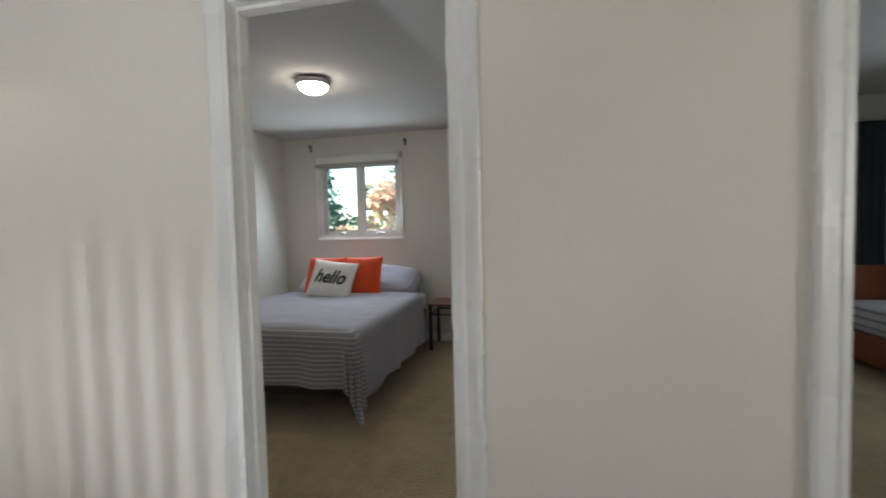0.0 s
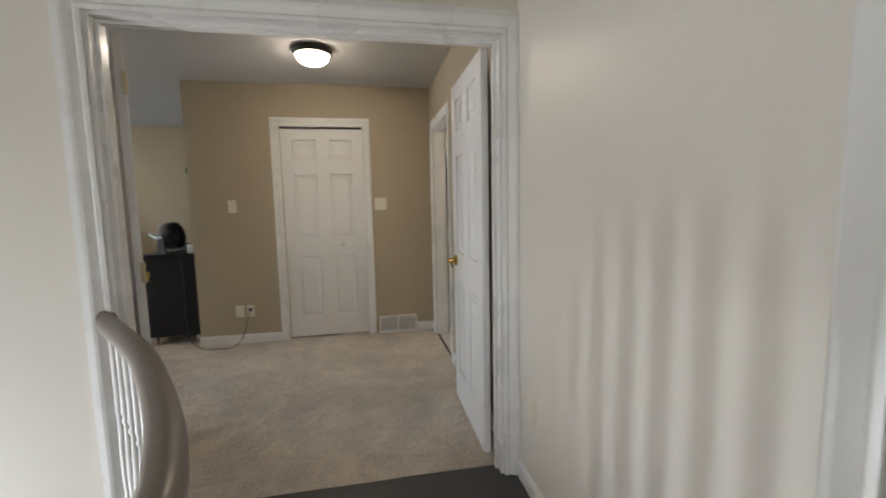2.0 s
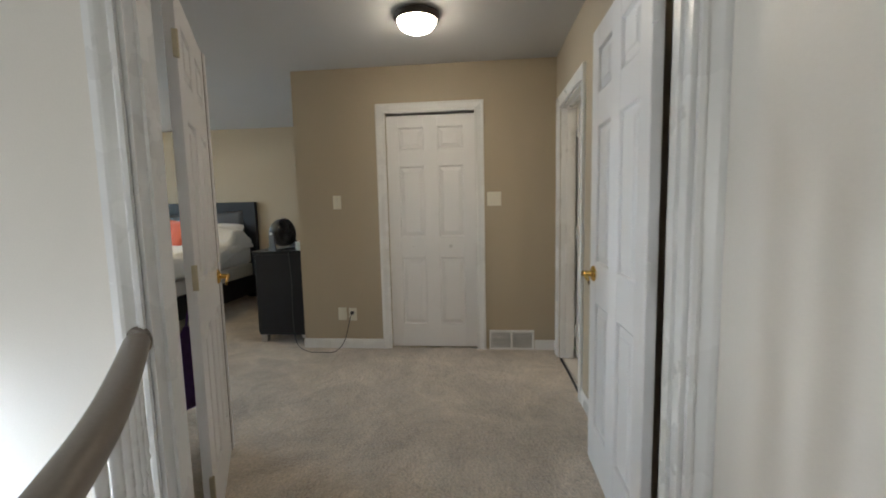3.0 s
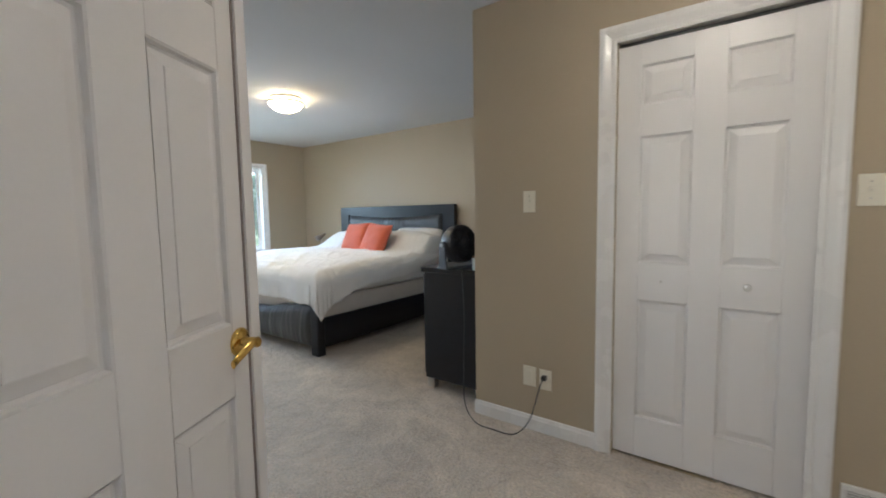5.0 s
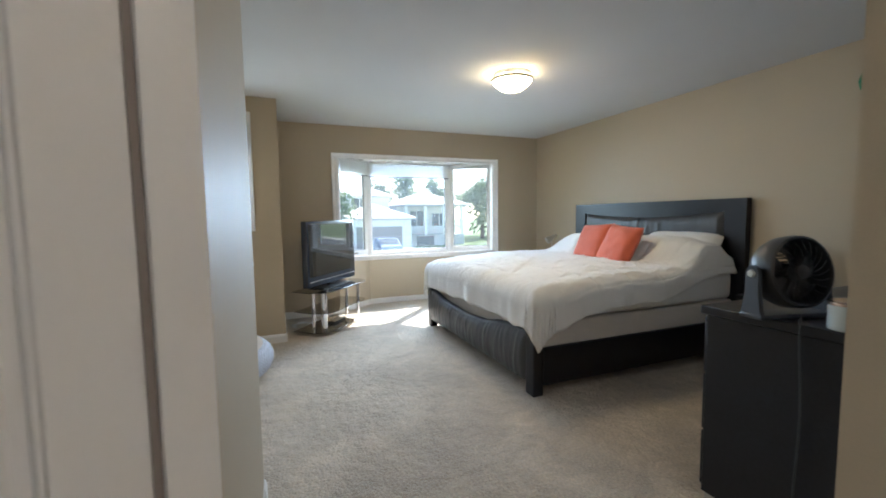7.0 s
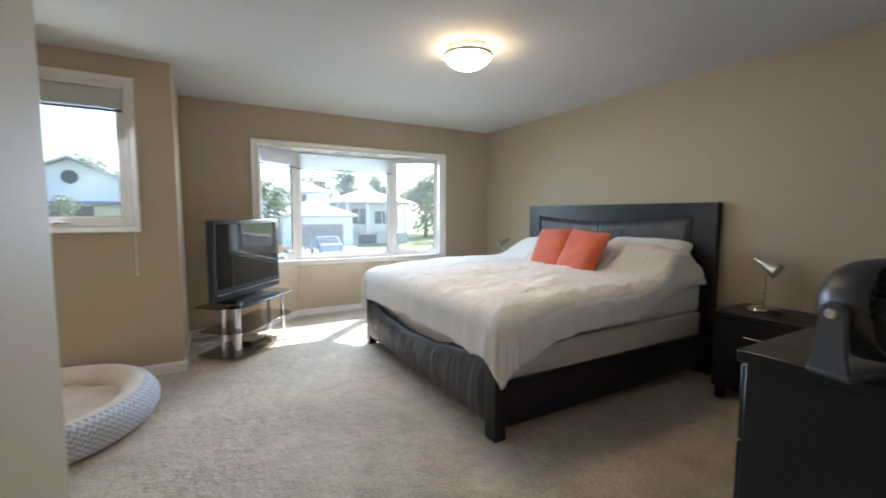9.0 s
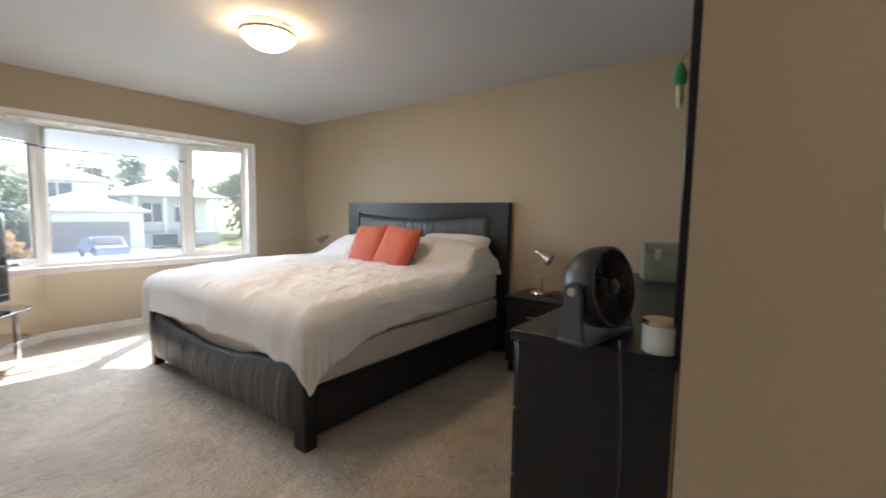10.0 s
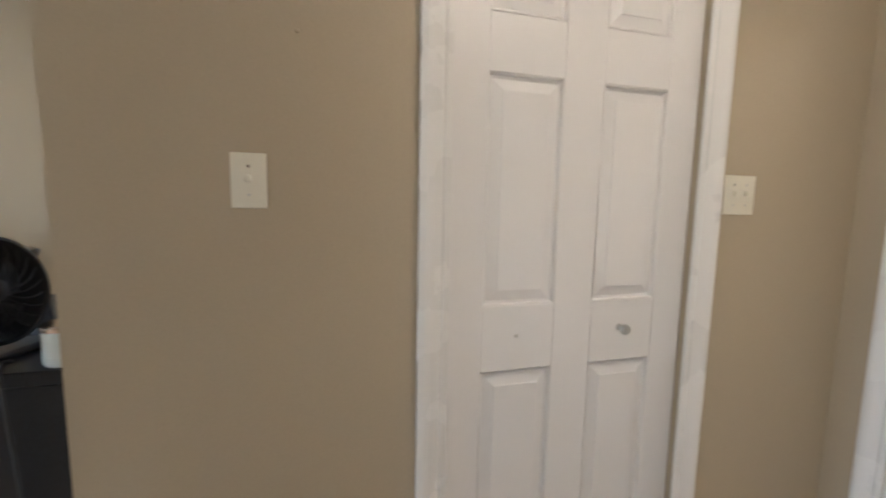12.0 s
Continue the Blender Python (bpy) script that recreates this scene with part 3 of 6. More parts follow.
def six_panel(name, m, width, height=1.975, label="white six-panel door", lever=0, mirrored=False):
    """A moulded door: core, stiles and rails, six raised panels. Local x runs from the hinge, y is the thickness."""
    door = thing(name, m, label, "door", kind="structure")
    t = 0.0175
    s = width / 0.754
    cols = [(0.104 * s, 0.315 * s), (0.437 * s, 0.648 * s)]
    k = height / 2.02
    rows = [(0.205 * k, 0.80 * k), (0.985 * k, 1.59 * k), (1.735 * k, 1.92 * k)]
    bm = B()
    box(bm, (0.001, -t + 0.0150, 0.001), (width - 0.001, t - 0.0150, height - 0.001))
    xs = [0, cols[0][0], cols[0][1], cols[1][0], cols[1][1], width]
    zs = [0, rows[0][0], rows[0][1], rows[1][0], rows[1][1], rows[2][0], rows[2][1], height]
    for i in (0, 2, 4):
        box(bm, (xs[i], -t, 0), (xs[i + 1], t, height), 0.0025)
    for j in (0, 2, 4, 6):
        for i in (1, 3):
            box(bm, (xs[i] - 0.001, -t + 0.0006, zs[j]), (xs[i + 1] + 0.001, t - 0.0006, zs[j + 1]), 0.0025)
    part("door_leaf", bm, DOOR, door)
    for x0, x1 in cols:
        for z0, z1 in rows:
            bm = B()
            for sd in (-1, 1):
                loops = []
                for inset, y in ((0.0, t - 0.0005), (0.003, t - 0.0020), (0.005, t - 0.0135), (0.013, t - 0.0142), (0.015, t - 0.0128), (0.040, t - 0.0040), (0.0405, t - 0.0012), (0.043, t - 0.0006)):
                    loops.append([bm.verts.new((x, sd * y, z)) for x, z in ((x0 + inset, z0 + inset), (x1 - inset, z0 + inset), (x1 - inset, z1 - inset), (x0 + inset, z1 - inset))])
                for a, b in zip(loops, loops[1:]):
                    for q in range(4):
                        bm.faces.new((a[q], a[(q + 1) % 4], b[(q + 1) % 4], b[q]))
                bm.faces.new(loops[-1])
            bmesh.ops.recalc_face_normals(bm, faces=bm.faces[:])
            part("panel", bm, DOOR, door, smooth=False)
    if lever:
        for sd in (-1, 1):
            hx, hz = width - 0.075, 0.912
            bm = B()
            rot = Matrix.Translation((hx, sd * t, hz)) @ Matrix.Rotation(radians(-90 * sd), 4, "X")
            lathe(bm, [(0, 0), (0.035, 0), (0.0355, 0.003), (0.033, 0.008), (0.026, 0.012), (0.016, 0.014), (0.0125, 0.020), (0.0125, 0.050), (0.010, 0.054), (0, 0.055)], rot, 32)
            spine = smooth_path([(hx + 0.010, sd * (t + 0.046), hz + 0.002), (hx - 0.020, sd * (t + 0.050), hz + 0.004), (hx - 0.046, sd * (t + 0.047), hz - 0.006), (hx - 0.072, sd * (t + 0.041), hz - 0.020), (hx - 0.090, sd * (t + 0.044), hz - 0.025)], 5)
            sweep(bm, spine, [(0.0048 * math.cos(a), 0.0105 * math.sin(a)) for a in [q * math.tau / 12 for q in range(12)]])
            part("door_handle", bm, BRASS, door, "polished brass lever handle")
        bm = B()
        box(bm, (width - 0.0005, -0.011, 0.87), (width + 0.0015, 0.011, 0.93))
        part("latch_plate", bm, BRASS, door, "brass latch plate")
    for hz in (0.22, 1.0, 1.78):
        bm = B()
        ys = t * (-1 if mirrored else 1)
        cone(bm, (-0.006, ys, hz - 0.045), (-0.006, ys, hz + 0.045), 0.006, seg=12)
        box(bm, (-0.012, min(ys, 0.3 * ys), hz - 0.044), (0.0005, max(ys, 0.3 * ys), hz + 0.044))
        part("hinge", bm, OLDBRASS if name == "door_2" else TRIM, door, "small hinge")
    return door


six_panel("door_1", pose(-2.662, 1.029, 0.012, 0, 0, 180 - 0.7), 0.684, label="white six-panel double door leaf standing open", lever=1)
left = math.degrees(math.atan2(-0.823 + 0.490, -3.3145 + 2.698))
leaf = six_panel("door_2", pose(-2.698, -0.490, 0.012, 0, 0, left), 0.70, label="white six-panel double door leaf standing wide open", lever=1, mirrored=True)
bm = B()
box(bm, (0.664, -0.0275, 0.002), (0.7025, -0.0172, 1.973), 0.003, 2)
part("astragal", bm, DOOR, leaf, "white flat closing strip")
# shade in the groove beside the closing strip, put in as a taupe strip
bm = B()
box(bm, (0.658, -0.0205, 0.002), (0.6645, -0.0172, 1.973))
part("groove_shade", bm, mat("taupe_groove_shade", (0.26, 0.22, 0.20), 0.7, bump=0), leaf, "thin taupe strip painted as the shaded groove")
six_panel("door_3", pose(-0.474, 1.252, 0.012, 0, 0, 93), 0.66, label="white six-panel bedroom door open inwards", lever=1)
six_panel("door_4", pose(-4.685, 1.262, 0.012, 0, 0, 88), 0.68, label="white six-panel bathroom door open inwards", lever=1, mirrored=True)
# closet: a pair of narrow folding leaves
closet = six_panel("door_5", pose(-4.9255, -0.2832, 0.012, 0, 0, 90), 0.7565, 1.998, "white six-panel folding closet door, closed")
for y, z, kind in ((0.536, 0.893, "knob"), (0.206, 0.889, "hole")):
    bm = B()
    rot = Matrix.Translation((y, -0.0175, z)) @ Matrix.Rotation(radians(90), 4, "X")
    if kind == "knob":
        lathe(bm, [(0, 0), (0.011, 0), (0.008, 0.004), (0.006, 0.016), (0.013, 0.022), (0.016, 0.028), (0.013, 0.034), (0, 0.036)], rot, 18)
        part("knob", bm, BRUSHED, closet, "small brushed nickel knob")
    else:
        lathe(bm, [(0, 0), (0.006, 0), (0.005, 0.002), (0, 0.002)], rot, 14)
        part("screw", bm, BRUSHED, closet, "bare knob screw")
bm = B()
box(bm, (0.002, 0.004, 2.004), (0.748, 0.014, 2.020))
part("track", bm, GREYSLOT, closet, "dark folding door track")

# ---- windows ----


def sash(window, m, w, h, depth=0.045, bar=0.05, crank=True, pane_name="pane"):
    """One light in a local frame: x along, z up from 0, y outwards."""
    bm = B()
    for a, b in (((0, 0, 0), (bar, depth, h)), ((w - bar, 0, 0), (w, depth, h)), ((bar, 0, 0), (w - bar, depth, bar)), ((bar, 0, h - bar), (w - bar, depth, h))):
        box(bm, a, b, 0.004)
    part("window_frame", put(bm, m), TRIM, window)
    bm = B()
    for a, b in (((bar - 0.006, 0.012, bar - 0.006), (bar + 0.006, 0.030, h - bar)), ((w - bar - 0.006, 0.012, bar - 0.006), (w - bar + 0.006, 0.030, h - bar)),
                 ((bar, 0.013, bar - 0.006), (w - bar, 0.029, bar + 0.006)), ((bar, 0.013, h - bar - 0.006), (w - bar, 0.029, h - bar + 0.006))):
        box(bm, a, b)
    part("gasket", put(bm, m), GREYSLOT, window, "dark grey glazing seal")
    bm = B()
    box(bm, (bar, 0.018, bar), (w - bar, 0.023, h - bar))
    pane = part(pane_name, put(bm, m), GLASS, window, "clear glass pane")
    pane.visible_shadow = False
    if crank:
        bm = B()
        box(bm, (w / 2 - 0.05, -0.022, 0.006), (w / 2 + 0.05, -0.001, 0.020), 0.004)
        sweep(bm, smooth_path([(w / 2 - 0.02, -0.02, 0.024), (w / 2 + 0.02, -0.028, 0.026), (w / 2 + 0.06, -0.026, 0.022)], 4), ring_section(0.006, 6))
        part("crank_handle", put(bm, m), BRUSHED, window, "folding crank handle")


def blind(m, w, drop, z, label):
    """A raised venetian blind: headrail, stacked slats, bottom rail."""
    ob = thing("venetian_blind", m @ Matrix.Translation((0, 0, z)), label, "blind", group="raised blinds")
    bm = B()
    box(bm, (0.01, -0.052, -0.030), (w - 0.01, -0.008, 0), 0.002)
    part("headrail", bm, BLIND, ob)
    n = int((drop - 0.052) / 0.0075)
    me = None
    for k in range(n):
        zz = -0.036 - k * 0.0075
        bm = B()
        box(bm, (0.014, -0.040, zz - 0.0045), (w - 0.014, -0.013, zz))
        if me is None:
            o = part("slat", bm, BLIND, ob, smooth=False)
            me = o.data
            z_first = zz
        else:
            bm.free()
            o = new("slat", me)
            o.parent = ob
            o.location.z = zz - z_first
    bm = B()
    box(bm, (0.012, -0.046, -drop), (w - 0.012, -0.010, -drop + 0.014), 0.003)
    part("bottom_rail", bm, GREYPLASTIC if drop > 0.15 else BLIND, ob, "grey bottom rail")
    return ob


bay = tagged(new("window_1"), "white framed bay window with three lights", "window", kind="structure")
bm = B()
prism(bm, [(-4.112, -5.86), (-4.56, BAYY + 0.035), (-5.87, BAYY + 0.035), (-6.368, -5.86), (-6.368, -6.0), (-5.87, BAYY - 0.1), (-4.56, BAYY - 0.1), (-4.112, -6.0)], Matrix.Translation((0, 0, SILL - 0.03)), 0.032)
part("window_sill", bm, TRIM, bay)
TOP = 2.02
for k in range(3):
    m, length = along(BAYPTS[k], BAYPTS[k + 1])
    m = m @ Matrix.Translation((0, 0, SILL))
    a, b = 0.02, length - 0.02
    sash(bay, m @ Matrix.Translation((a, 0.004, 0)), b - a, TOP - SILL, 0.05, 0.055 if k != 1 else 0.03, crank=k != 1)
for x, y in BAYPTS[1:3]:
    bm = B()
    box(bm, (x - 0.035, y - 0.05, SILL), (x + 0.035, y + 0.012, TOP), 0.004)
    part("mullion", bm, TRIM, bay)
for x in (-4.115, -6.365):
    bm = B()
    box(bm, (x - 0.02, -5.96, SILL), (x + 0.02, -5.853, TOP), 0.003)
    part("jamb", bm, TRIM, bay)
casing("trim_bay_window", "x", -5.85, 1, BAY[0], BAY[1], TOP - 0.015, 0.06, foot=SILL + 0.005, four=False, label="white moulded window casing")
bm = B()
box(bm, (-6.43, -5.852, SILL - 0.055), (-4.05, -5.828, SILL + 0.004), 0.004)
structure("trim_bay_stool", bm, TRIM, "white painted window stool", "trim")
for k, drop in ((0, 0.20), (1, 0.21), (2, 0.075)):
    m, length = along(BAYPTS[k], BAYPTS[k + 1])
    off = 0.03 if k != 1 else 0.0
    blind(m @ Matrix.Translation((off, 0, 0)), length - 2 * off, drop, TOP - 0.002, "white venetian blind raised to the top of the bay window")

small = tagged(new("window_2"), "white framed casement window over the dog bed", "window", kind="structure")
m = Matrix(((-1, 0, 0, SMALL[1]), (0, -1, 0, -4.865), (0, 0, 1, SMALL[2]), (0, 0, 0, 1)))
sash(small, m, SMALL[1] - SMALL[0], SMALL[3] - SMALL[2], 0.08, 0.055)
casing("trim_alcove_window", "x", -4.857, 1, SMALL[0], SMALL[1], SMALL[3], 0.06, foot=SMALL[2], four=True, label="white moulded window casing")
blind(Matrix(((-1, 0, 0, SMALL[1]), (0, -1, 0, -4.868), (0, 0, 1, 0), (0, 0, 0, 1))), SMALL[1] - SMALL[0], 0.19, SMALL[3] - 0.005, "white venetian blind raised to the top of the small window")
cordt = thing("blind_cord", pose(-3.155, -4.832, 1.13), "thin white blind cord hanging below the small window", "cord")
bm = B()
sweep(bm, smooth_path([(0, 0, 0.95), (0.002, 0, 0.3), (0, 0, -0.30)], 4), ring_section(0.002, 5))
lathe(bm, [(0, 0), (0.005, -0.004), (0.007, -0.03), (0, -0.034)], Matrix.Translation((0, 0, -0.30)), 10)
part("cord", bm, TRIM, cordt)

win3 = tagged(new("window_3"), "white framed two-light window above the grey bed", "window", kind="structure")
half = (WIN3[1] - WIN3[0]) / 2
for k in range(2):
    m = Matrix(((1, 0, 0, WIN3[0] + k * half), (0, 1, 0, 4.66), (0, 0, 1, WIN3[2]), (0, 0, 0, 1)))
    sash(win3, m, half, WIN3[3] - WIN3[2], 0.05, 0.05)
bm = B()
box(bm, (WIN3[0], 4.615, WIN3[2] - 0.012), (WIN3[1], 4.66, WIN3[2]), 0.002)
part("window_sill", bm, TRIM, win3)
casing("trim_bedroom_window", "x", 4.62, -1, WIN3[0], WIN3[1], WIN3[3], 0.055, foot=WIN3[2], four=True, label="white moulded window casing")
shade = thing("roller_shade", pose(0, 0, 0), "grey roller shade rolled up over the window", "blind")
bm = B()
cone(bm, (-2.82, 4.572, 2.150), (-1.76, 4.572, 2.150), 0.030, seg=18)
box(bm, (-2.80, 4.540, 2.085), (-1.78, 4.543, 2.150))
part("roll", bm, BLIND, shade)
bm = B()
box(bm, (-2.81, 4.533, 2.050), (-1.77, 4.552, 2.086), 0.004)
part("bottom_bar", bm, mat("grey_bar", (0.34, 0.32, 0.32), 0.5, bump=0), shade, "grey bottom bar")
for x in (-2.835, -1.745):
    bm = B()
    box(bm, (x - 0.006, 4.55, 2.115), (x + 0.006, 4.62, 2.185), 0.002)
    part("bracket", bm, BRUSHED, shade)
for x in (-2.90, -1.70):
    hook = thing("curtain_bracket", pose(x, 4.62, 2.30), "small grey curtain rod bracket on the wall", "bracket", group="curtain brackets")
    bm = B()
    box(bm, (-0.012, -0.006, -0.045), (0.012, 0, 0.035), 0.002)
    sweep(bm, smooth_path([(0, -0.004, 0), (0, -0.04, 0.0), (0, -0.055, 0.012), (0, -0.06, 0.03)], 4), ring_section(0.007, 6))
    part("hook", bm, GREYPLASTIC, hook)

# ---- stair guard ----
guard = thing("stair_guard", pose(0, 0, 0), "curved taupe handrail on white turned balusters round the stairwell", "railing")
pts = smooth_path([(x, y, 0.855) for x, y in RAIL], 8)
sec = [(-0.030, -0.014), (-0.024, -0.026), (0.024, -0.026), (0.030, -0.014), (0.034, 0.002), (0.031, 0.018), (0.020, 0.029), (0.0, 0.033), (-0.020, 0.029), (-0.031, 0.018), (-0.034, 0.002)]
bm = B()
sweep(bm, pts, sec)
part("handrail", bm, RAILWOOD, guard, "taupe painted curved handrail")
bm = B()
lathe(bm, [(0, 0), (0.045, 0), (0.045, 0.012), (0.038, 0.020), (0, 0.020)], Matrix.Translation((-2.50, -0.52, 0.857)) @ Matrix.Rotation(radians(90), 4, "Y") @ Matrix.Diagonal((1, 0.9, 1, 1)), 20)
part("rosette", bm, RAILWOOD, guard, "taupe wall rosette")
bm = B()
prof = [(0, 0), (0.017, 0), (0.017, 0.16), (0.012, 0.175), (0.016, 0.19), (0.011, 0.205), (0.015, 0.30), (0.013, 0.42), (0.0095, 0.52), (0.015, 0.535), (0.010, 0.55), (0.014, 0.568), (0.0115, 0.60), (0.0125, 0.83), (0, 0.83)]
lathe(bm, prof, Matrix(), 10)
first = part("baluster", bm, TRIM, guard, "white turned baluster")
length, count = 0.0, 0
nxt = 0.07
for a, b in zip(pts, pts[1:]):
    seg = Vector((b.x - a.x, b.y - a.y, 0)).length
    while nxt <= length + seg:
        p = a.lerp(b, (nxt - length) / seg)
        if count == 0:
            first.location = (p.x, p.y, 0)
        else:
            o = new("baluster", first.data)
            o.parent, o.location = guard, (p.x, p.y, 0)
        count += 1
        nxt += 0.105
    length += seg

# ---- electrical and vents on the walls ----


def plate(name, m, w, h, label, kind):
    """Wall plate facing local -y, centred on the origin."""
    ob = thing(name, m, label, "switch" if "switch" in name else "outlet")
    bm = B()
    box(bm, (-w / 2, -0.006, -h / 2), (w / 2, 0, h / 2), 0.003, 2)
    part("cover_plate", bm, PLATE, ob)
    if kind.startswith("toggle"):
        n = int(kind[-1])
        for k in range(n):
            x = (k - (n - 1) / 2) * 0.046
            bm = B()
            box(bm, (x - 0.006, -0.019, -0.003), (x + 0.006, -0.005, 0.012), 0.002)
            part("toggle", bm, PLATE, ob)
            for zz in (-0.03, 0.03):
                bm = B()
                cone(bm, (x, -0.0072, zz), (x, -0.005, zz), 0.0032, seg=10)
                part("screw", bm, BRUSHED, ob)
    elif kind == "outlet":
        for zz in (-0.02, 0.02):
            bm = B()
            box(bm, (-0.017, -0.0085, zz - 0.014), (0.017, -0.004, zz + 0.014), 0.004, 2)
            part("socket", bm, PLATE, ob)
    else:
        bm = B()
        box(bm, (-0.016, -0.009, -0.033), (0.016, -0.004, 0.033), 0.003)
        part("insert", bm, PLATE, ob)
    return ob


FACE_X = 90
plate("light_switch", pose(-4.88, -0.729, 1.297, 0, 0, FACE_X), 0.071, 0.116, "ivory single toggle light switch on the tan wall", "toggle1")
plate("light_switch", pose(-4.88, 0.622, 1.297, 0, 0, FACE_X), 0.116, 0.116, "ivory double toggle light switch beside the closet", "toggle2")
plate("wall_plate", pose(-4.88, -0.727, 0.312, 0, 0, FACE_X), 0.076, 0.114, "ivory blank jack plate above the baseboard", "jack")
plate("power_outlet", pose(-4.88, -0.632, 0.308, 0, 0, FACE_X), 0.070, 0.114, "ivory power outlet with a dark plug in it", "outlet")
plate("wall_plate", pose(-2.33, 1.13, 0.39, 0, 0, 0), 0.07, 0.114, "ivory outlet plate low on the landing wall", "outlet")
plug = thing("power_plug", pose(-4.874, -0.632, 0.325), "black plug with a grey cable running to the dresser", "cable")
bm = B()
box(bm, (0.002, -0.013, -0.012), (0.034, 0.013, 0.014), 0.005, 2)
part("plug_body", bm, BLACKPLASTIC, plug)
bm = B()
sweep(bm, smooth_path([(0.03, 0, 0), (0.07, -0.005, -0.04), (0.10, -0.05, -0.22), (0.125, -0.13, -0.312), (0.14, -0.26, -0.316), (0.125, -0.38, -0.315), (0.02, -0.52, -0.28), (-0.09, -0.60, -0.10), (-0.104, -0.60, 0.25), (-0.105, -0.615, 0.545), (-0.17, -0.63, 0.558)], 8), ring_section(0.0035, 6))
part("cable", bm, CORD, plug)
vent = thing("return_air_grille", pose(-4.88, 0.76, 0.0), "white wall register with dark slots above the carpet", "vent")
bm = B()
for a, b in (((0, -0.19, 0.0), (0.014, 0.19, 0.018)), ((0, -0.19, 0.15), (0.014, 0.19, 0.172)), ((0, -0.19, 0.018), (0.014, -0.172, 0.15)), ((0, 0.172, 0.018), (0.014, 0.19, 0.15)), ((0, -0.009, 0.018), (0.014, 0.009, 0.15))):
    box(bm, a, b, 0.002)
part("frame", bm, TRIM, vent)
bm = B()
box(bm, (0.0, -0.175, 0.015), (0.003, 0.175, 0.155))
part("backing", bm, GREYSLOT, vent)
for y0, y1 in ((-0.170, -0.010), (0.010, 0.170)):
    for k in range(11):
        bm = B()
        box(bm, (0.003, y0, 0.024 + k * 0.0115), (0.011, y1, 0.029 + k * 0.0115))
        part("slat", bm, TRIM, vent, smooth=False)
nail = thing("wall_nail", pose(-4.88, -0.626, 1.613), "bare nail hole anchor in the tan wall", "nail")
bm = B()
cone(bm, (0, 0, 0), (0.004, 0, 0), 0.005, 0.003, 10)
part("anchor", bm, TAN, nail)

# ---- ceiling lights ----


def ceiling_light(m, r, rim, glass, deep, label, finial):
    ob = thing("ceiling_light", m, label, "ceiling light", group="flush ceiling lights")
    bm = B()
    if finial:
        # wide pan added over the bowl to keep its glow off the ceiling
        lathe(bm, [(0, 0), (r * 0.88, 0), (r * 0.90, -0.006), (r * 0.88, -0.034), (0.03, -0.036), (0.008, -0.038), (0.008, -0.052 - deep), (0.013, -0.058 - deep), (0.012, -0.066 - deep), (0, -0.072 - deep)], Matrix(), 32)
    else:
        lathe(bm, [(0, 0), (r * 0.9, 0), (r, -0.010), (r, -0.022), (r * 0.95, -0.036), (r * 0.86, -0.044), (r * 0.84, -0.036), (r * 0.84, -0.012), (0, -0.012)], Matrix(), 40)
    part("rim", bm, rim, ob)
    bm = B()
    turns = [k * math.pi / 20 for k in range(10)]
    if finial:
        lathe(bm, [(r * 0.93, -0.062)] + [(r * 0.93 * (1 - k / 12), -0.064 - deep * (1 - (1 - k / 12) ** 2.6)) for k in range(12)] + [(0, -0.064 - deep)], Matrix(), 48)
    else:
        lathe(bm, [(r * 0.83, -0.016)] + [(r * 0.83 * math.cos(a), -0.040 - deep * math.sin(a)) for a in turns] + [(0, -0.040 - deep)], Matrix(), 40)
    part("diffuser", bm, glass, ob, "glowing frosted glass bowl")
    if finial:
        bm = B()
        lathe(bm, [(r * 0.90, -0.048), (r * 0.99, -0.044), (r, -0.048), (r * 0.99, -0.054), (r * 0.935, -0.066), (r * 0.90, -0.064)], Matrix(), 44)
        part("glass_rim", bm, CREAMGLASS, ob, "pale green glass rim")
        for k in range(3):
            bm = B()
            q = math.radians(64 + 120 * k)
            cone(bm, (r * 0.90 * math.cos(q), r * 0.90 * math.sin(q), -0.046), (r * 1.04 * math.cos(q), r * 1.04 * math.sin(q), -0.050), 0.007, seg=10)
            part("thumbscrew", bm, BRONZE, ob)
    return ob


ceiling_light(pose(-3.996, 0.138, H), 0.142, BRONZE, LIT_WARM, 0.072, "flush ceiling light with a dark bronze rim and lit frosted bowl", False)
ceiling_light(pose(-5.228, -3.468, H), 0.172, TRIM, LIT_DAY, 0.078, "flush ceiling light with a lit alabaster glass bowl", True)
ceiling_light(pose(-1.855, 2.876, H), 0.125, BRUSHED, LIT_WARM, 0.062, "flush ceiling light with a nickel rim and lit frosted bowl", False)
# unseen fitting, added to light the bathroom behind its doorway
ceiling_light(pose(-4.1, 2.1, H), 0.14, BRUSHED, LIT_WARM, 0.07, "flush bathroom ceiling light with lit frosted bowl, added out of view", False)

# ---- main bedroom ----


def smoothstep(a, b, x):
    t = min(1, max(0, (x - a) / (b - a)))
    return t * t * (3 - 2 * t)


bed = thing("bed", pose(-5.0, -3.79, 0), "king bed with black wooden frame and black leather panels", "bed")
O = Vector((-5.0, -3.79, 0))


def L(x, y, z):
    return Vector((x, y, z)) - O


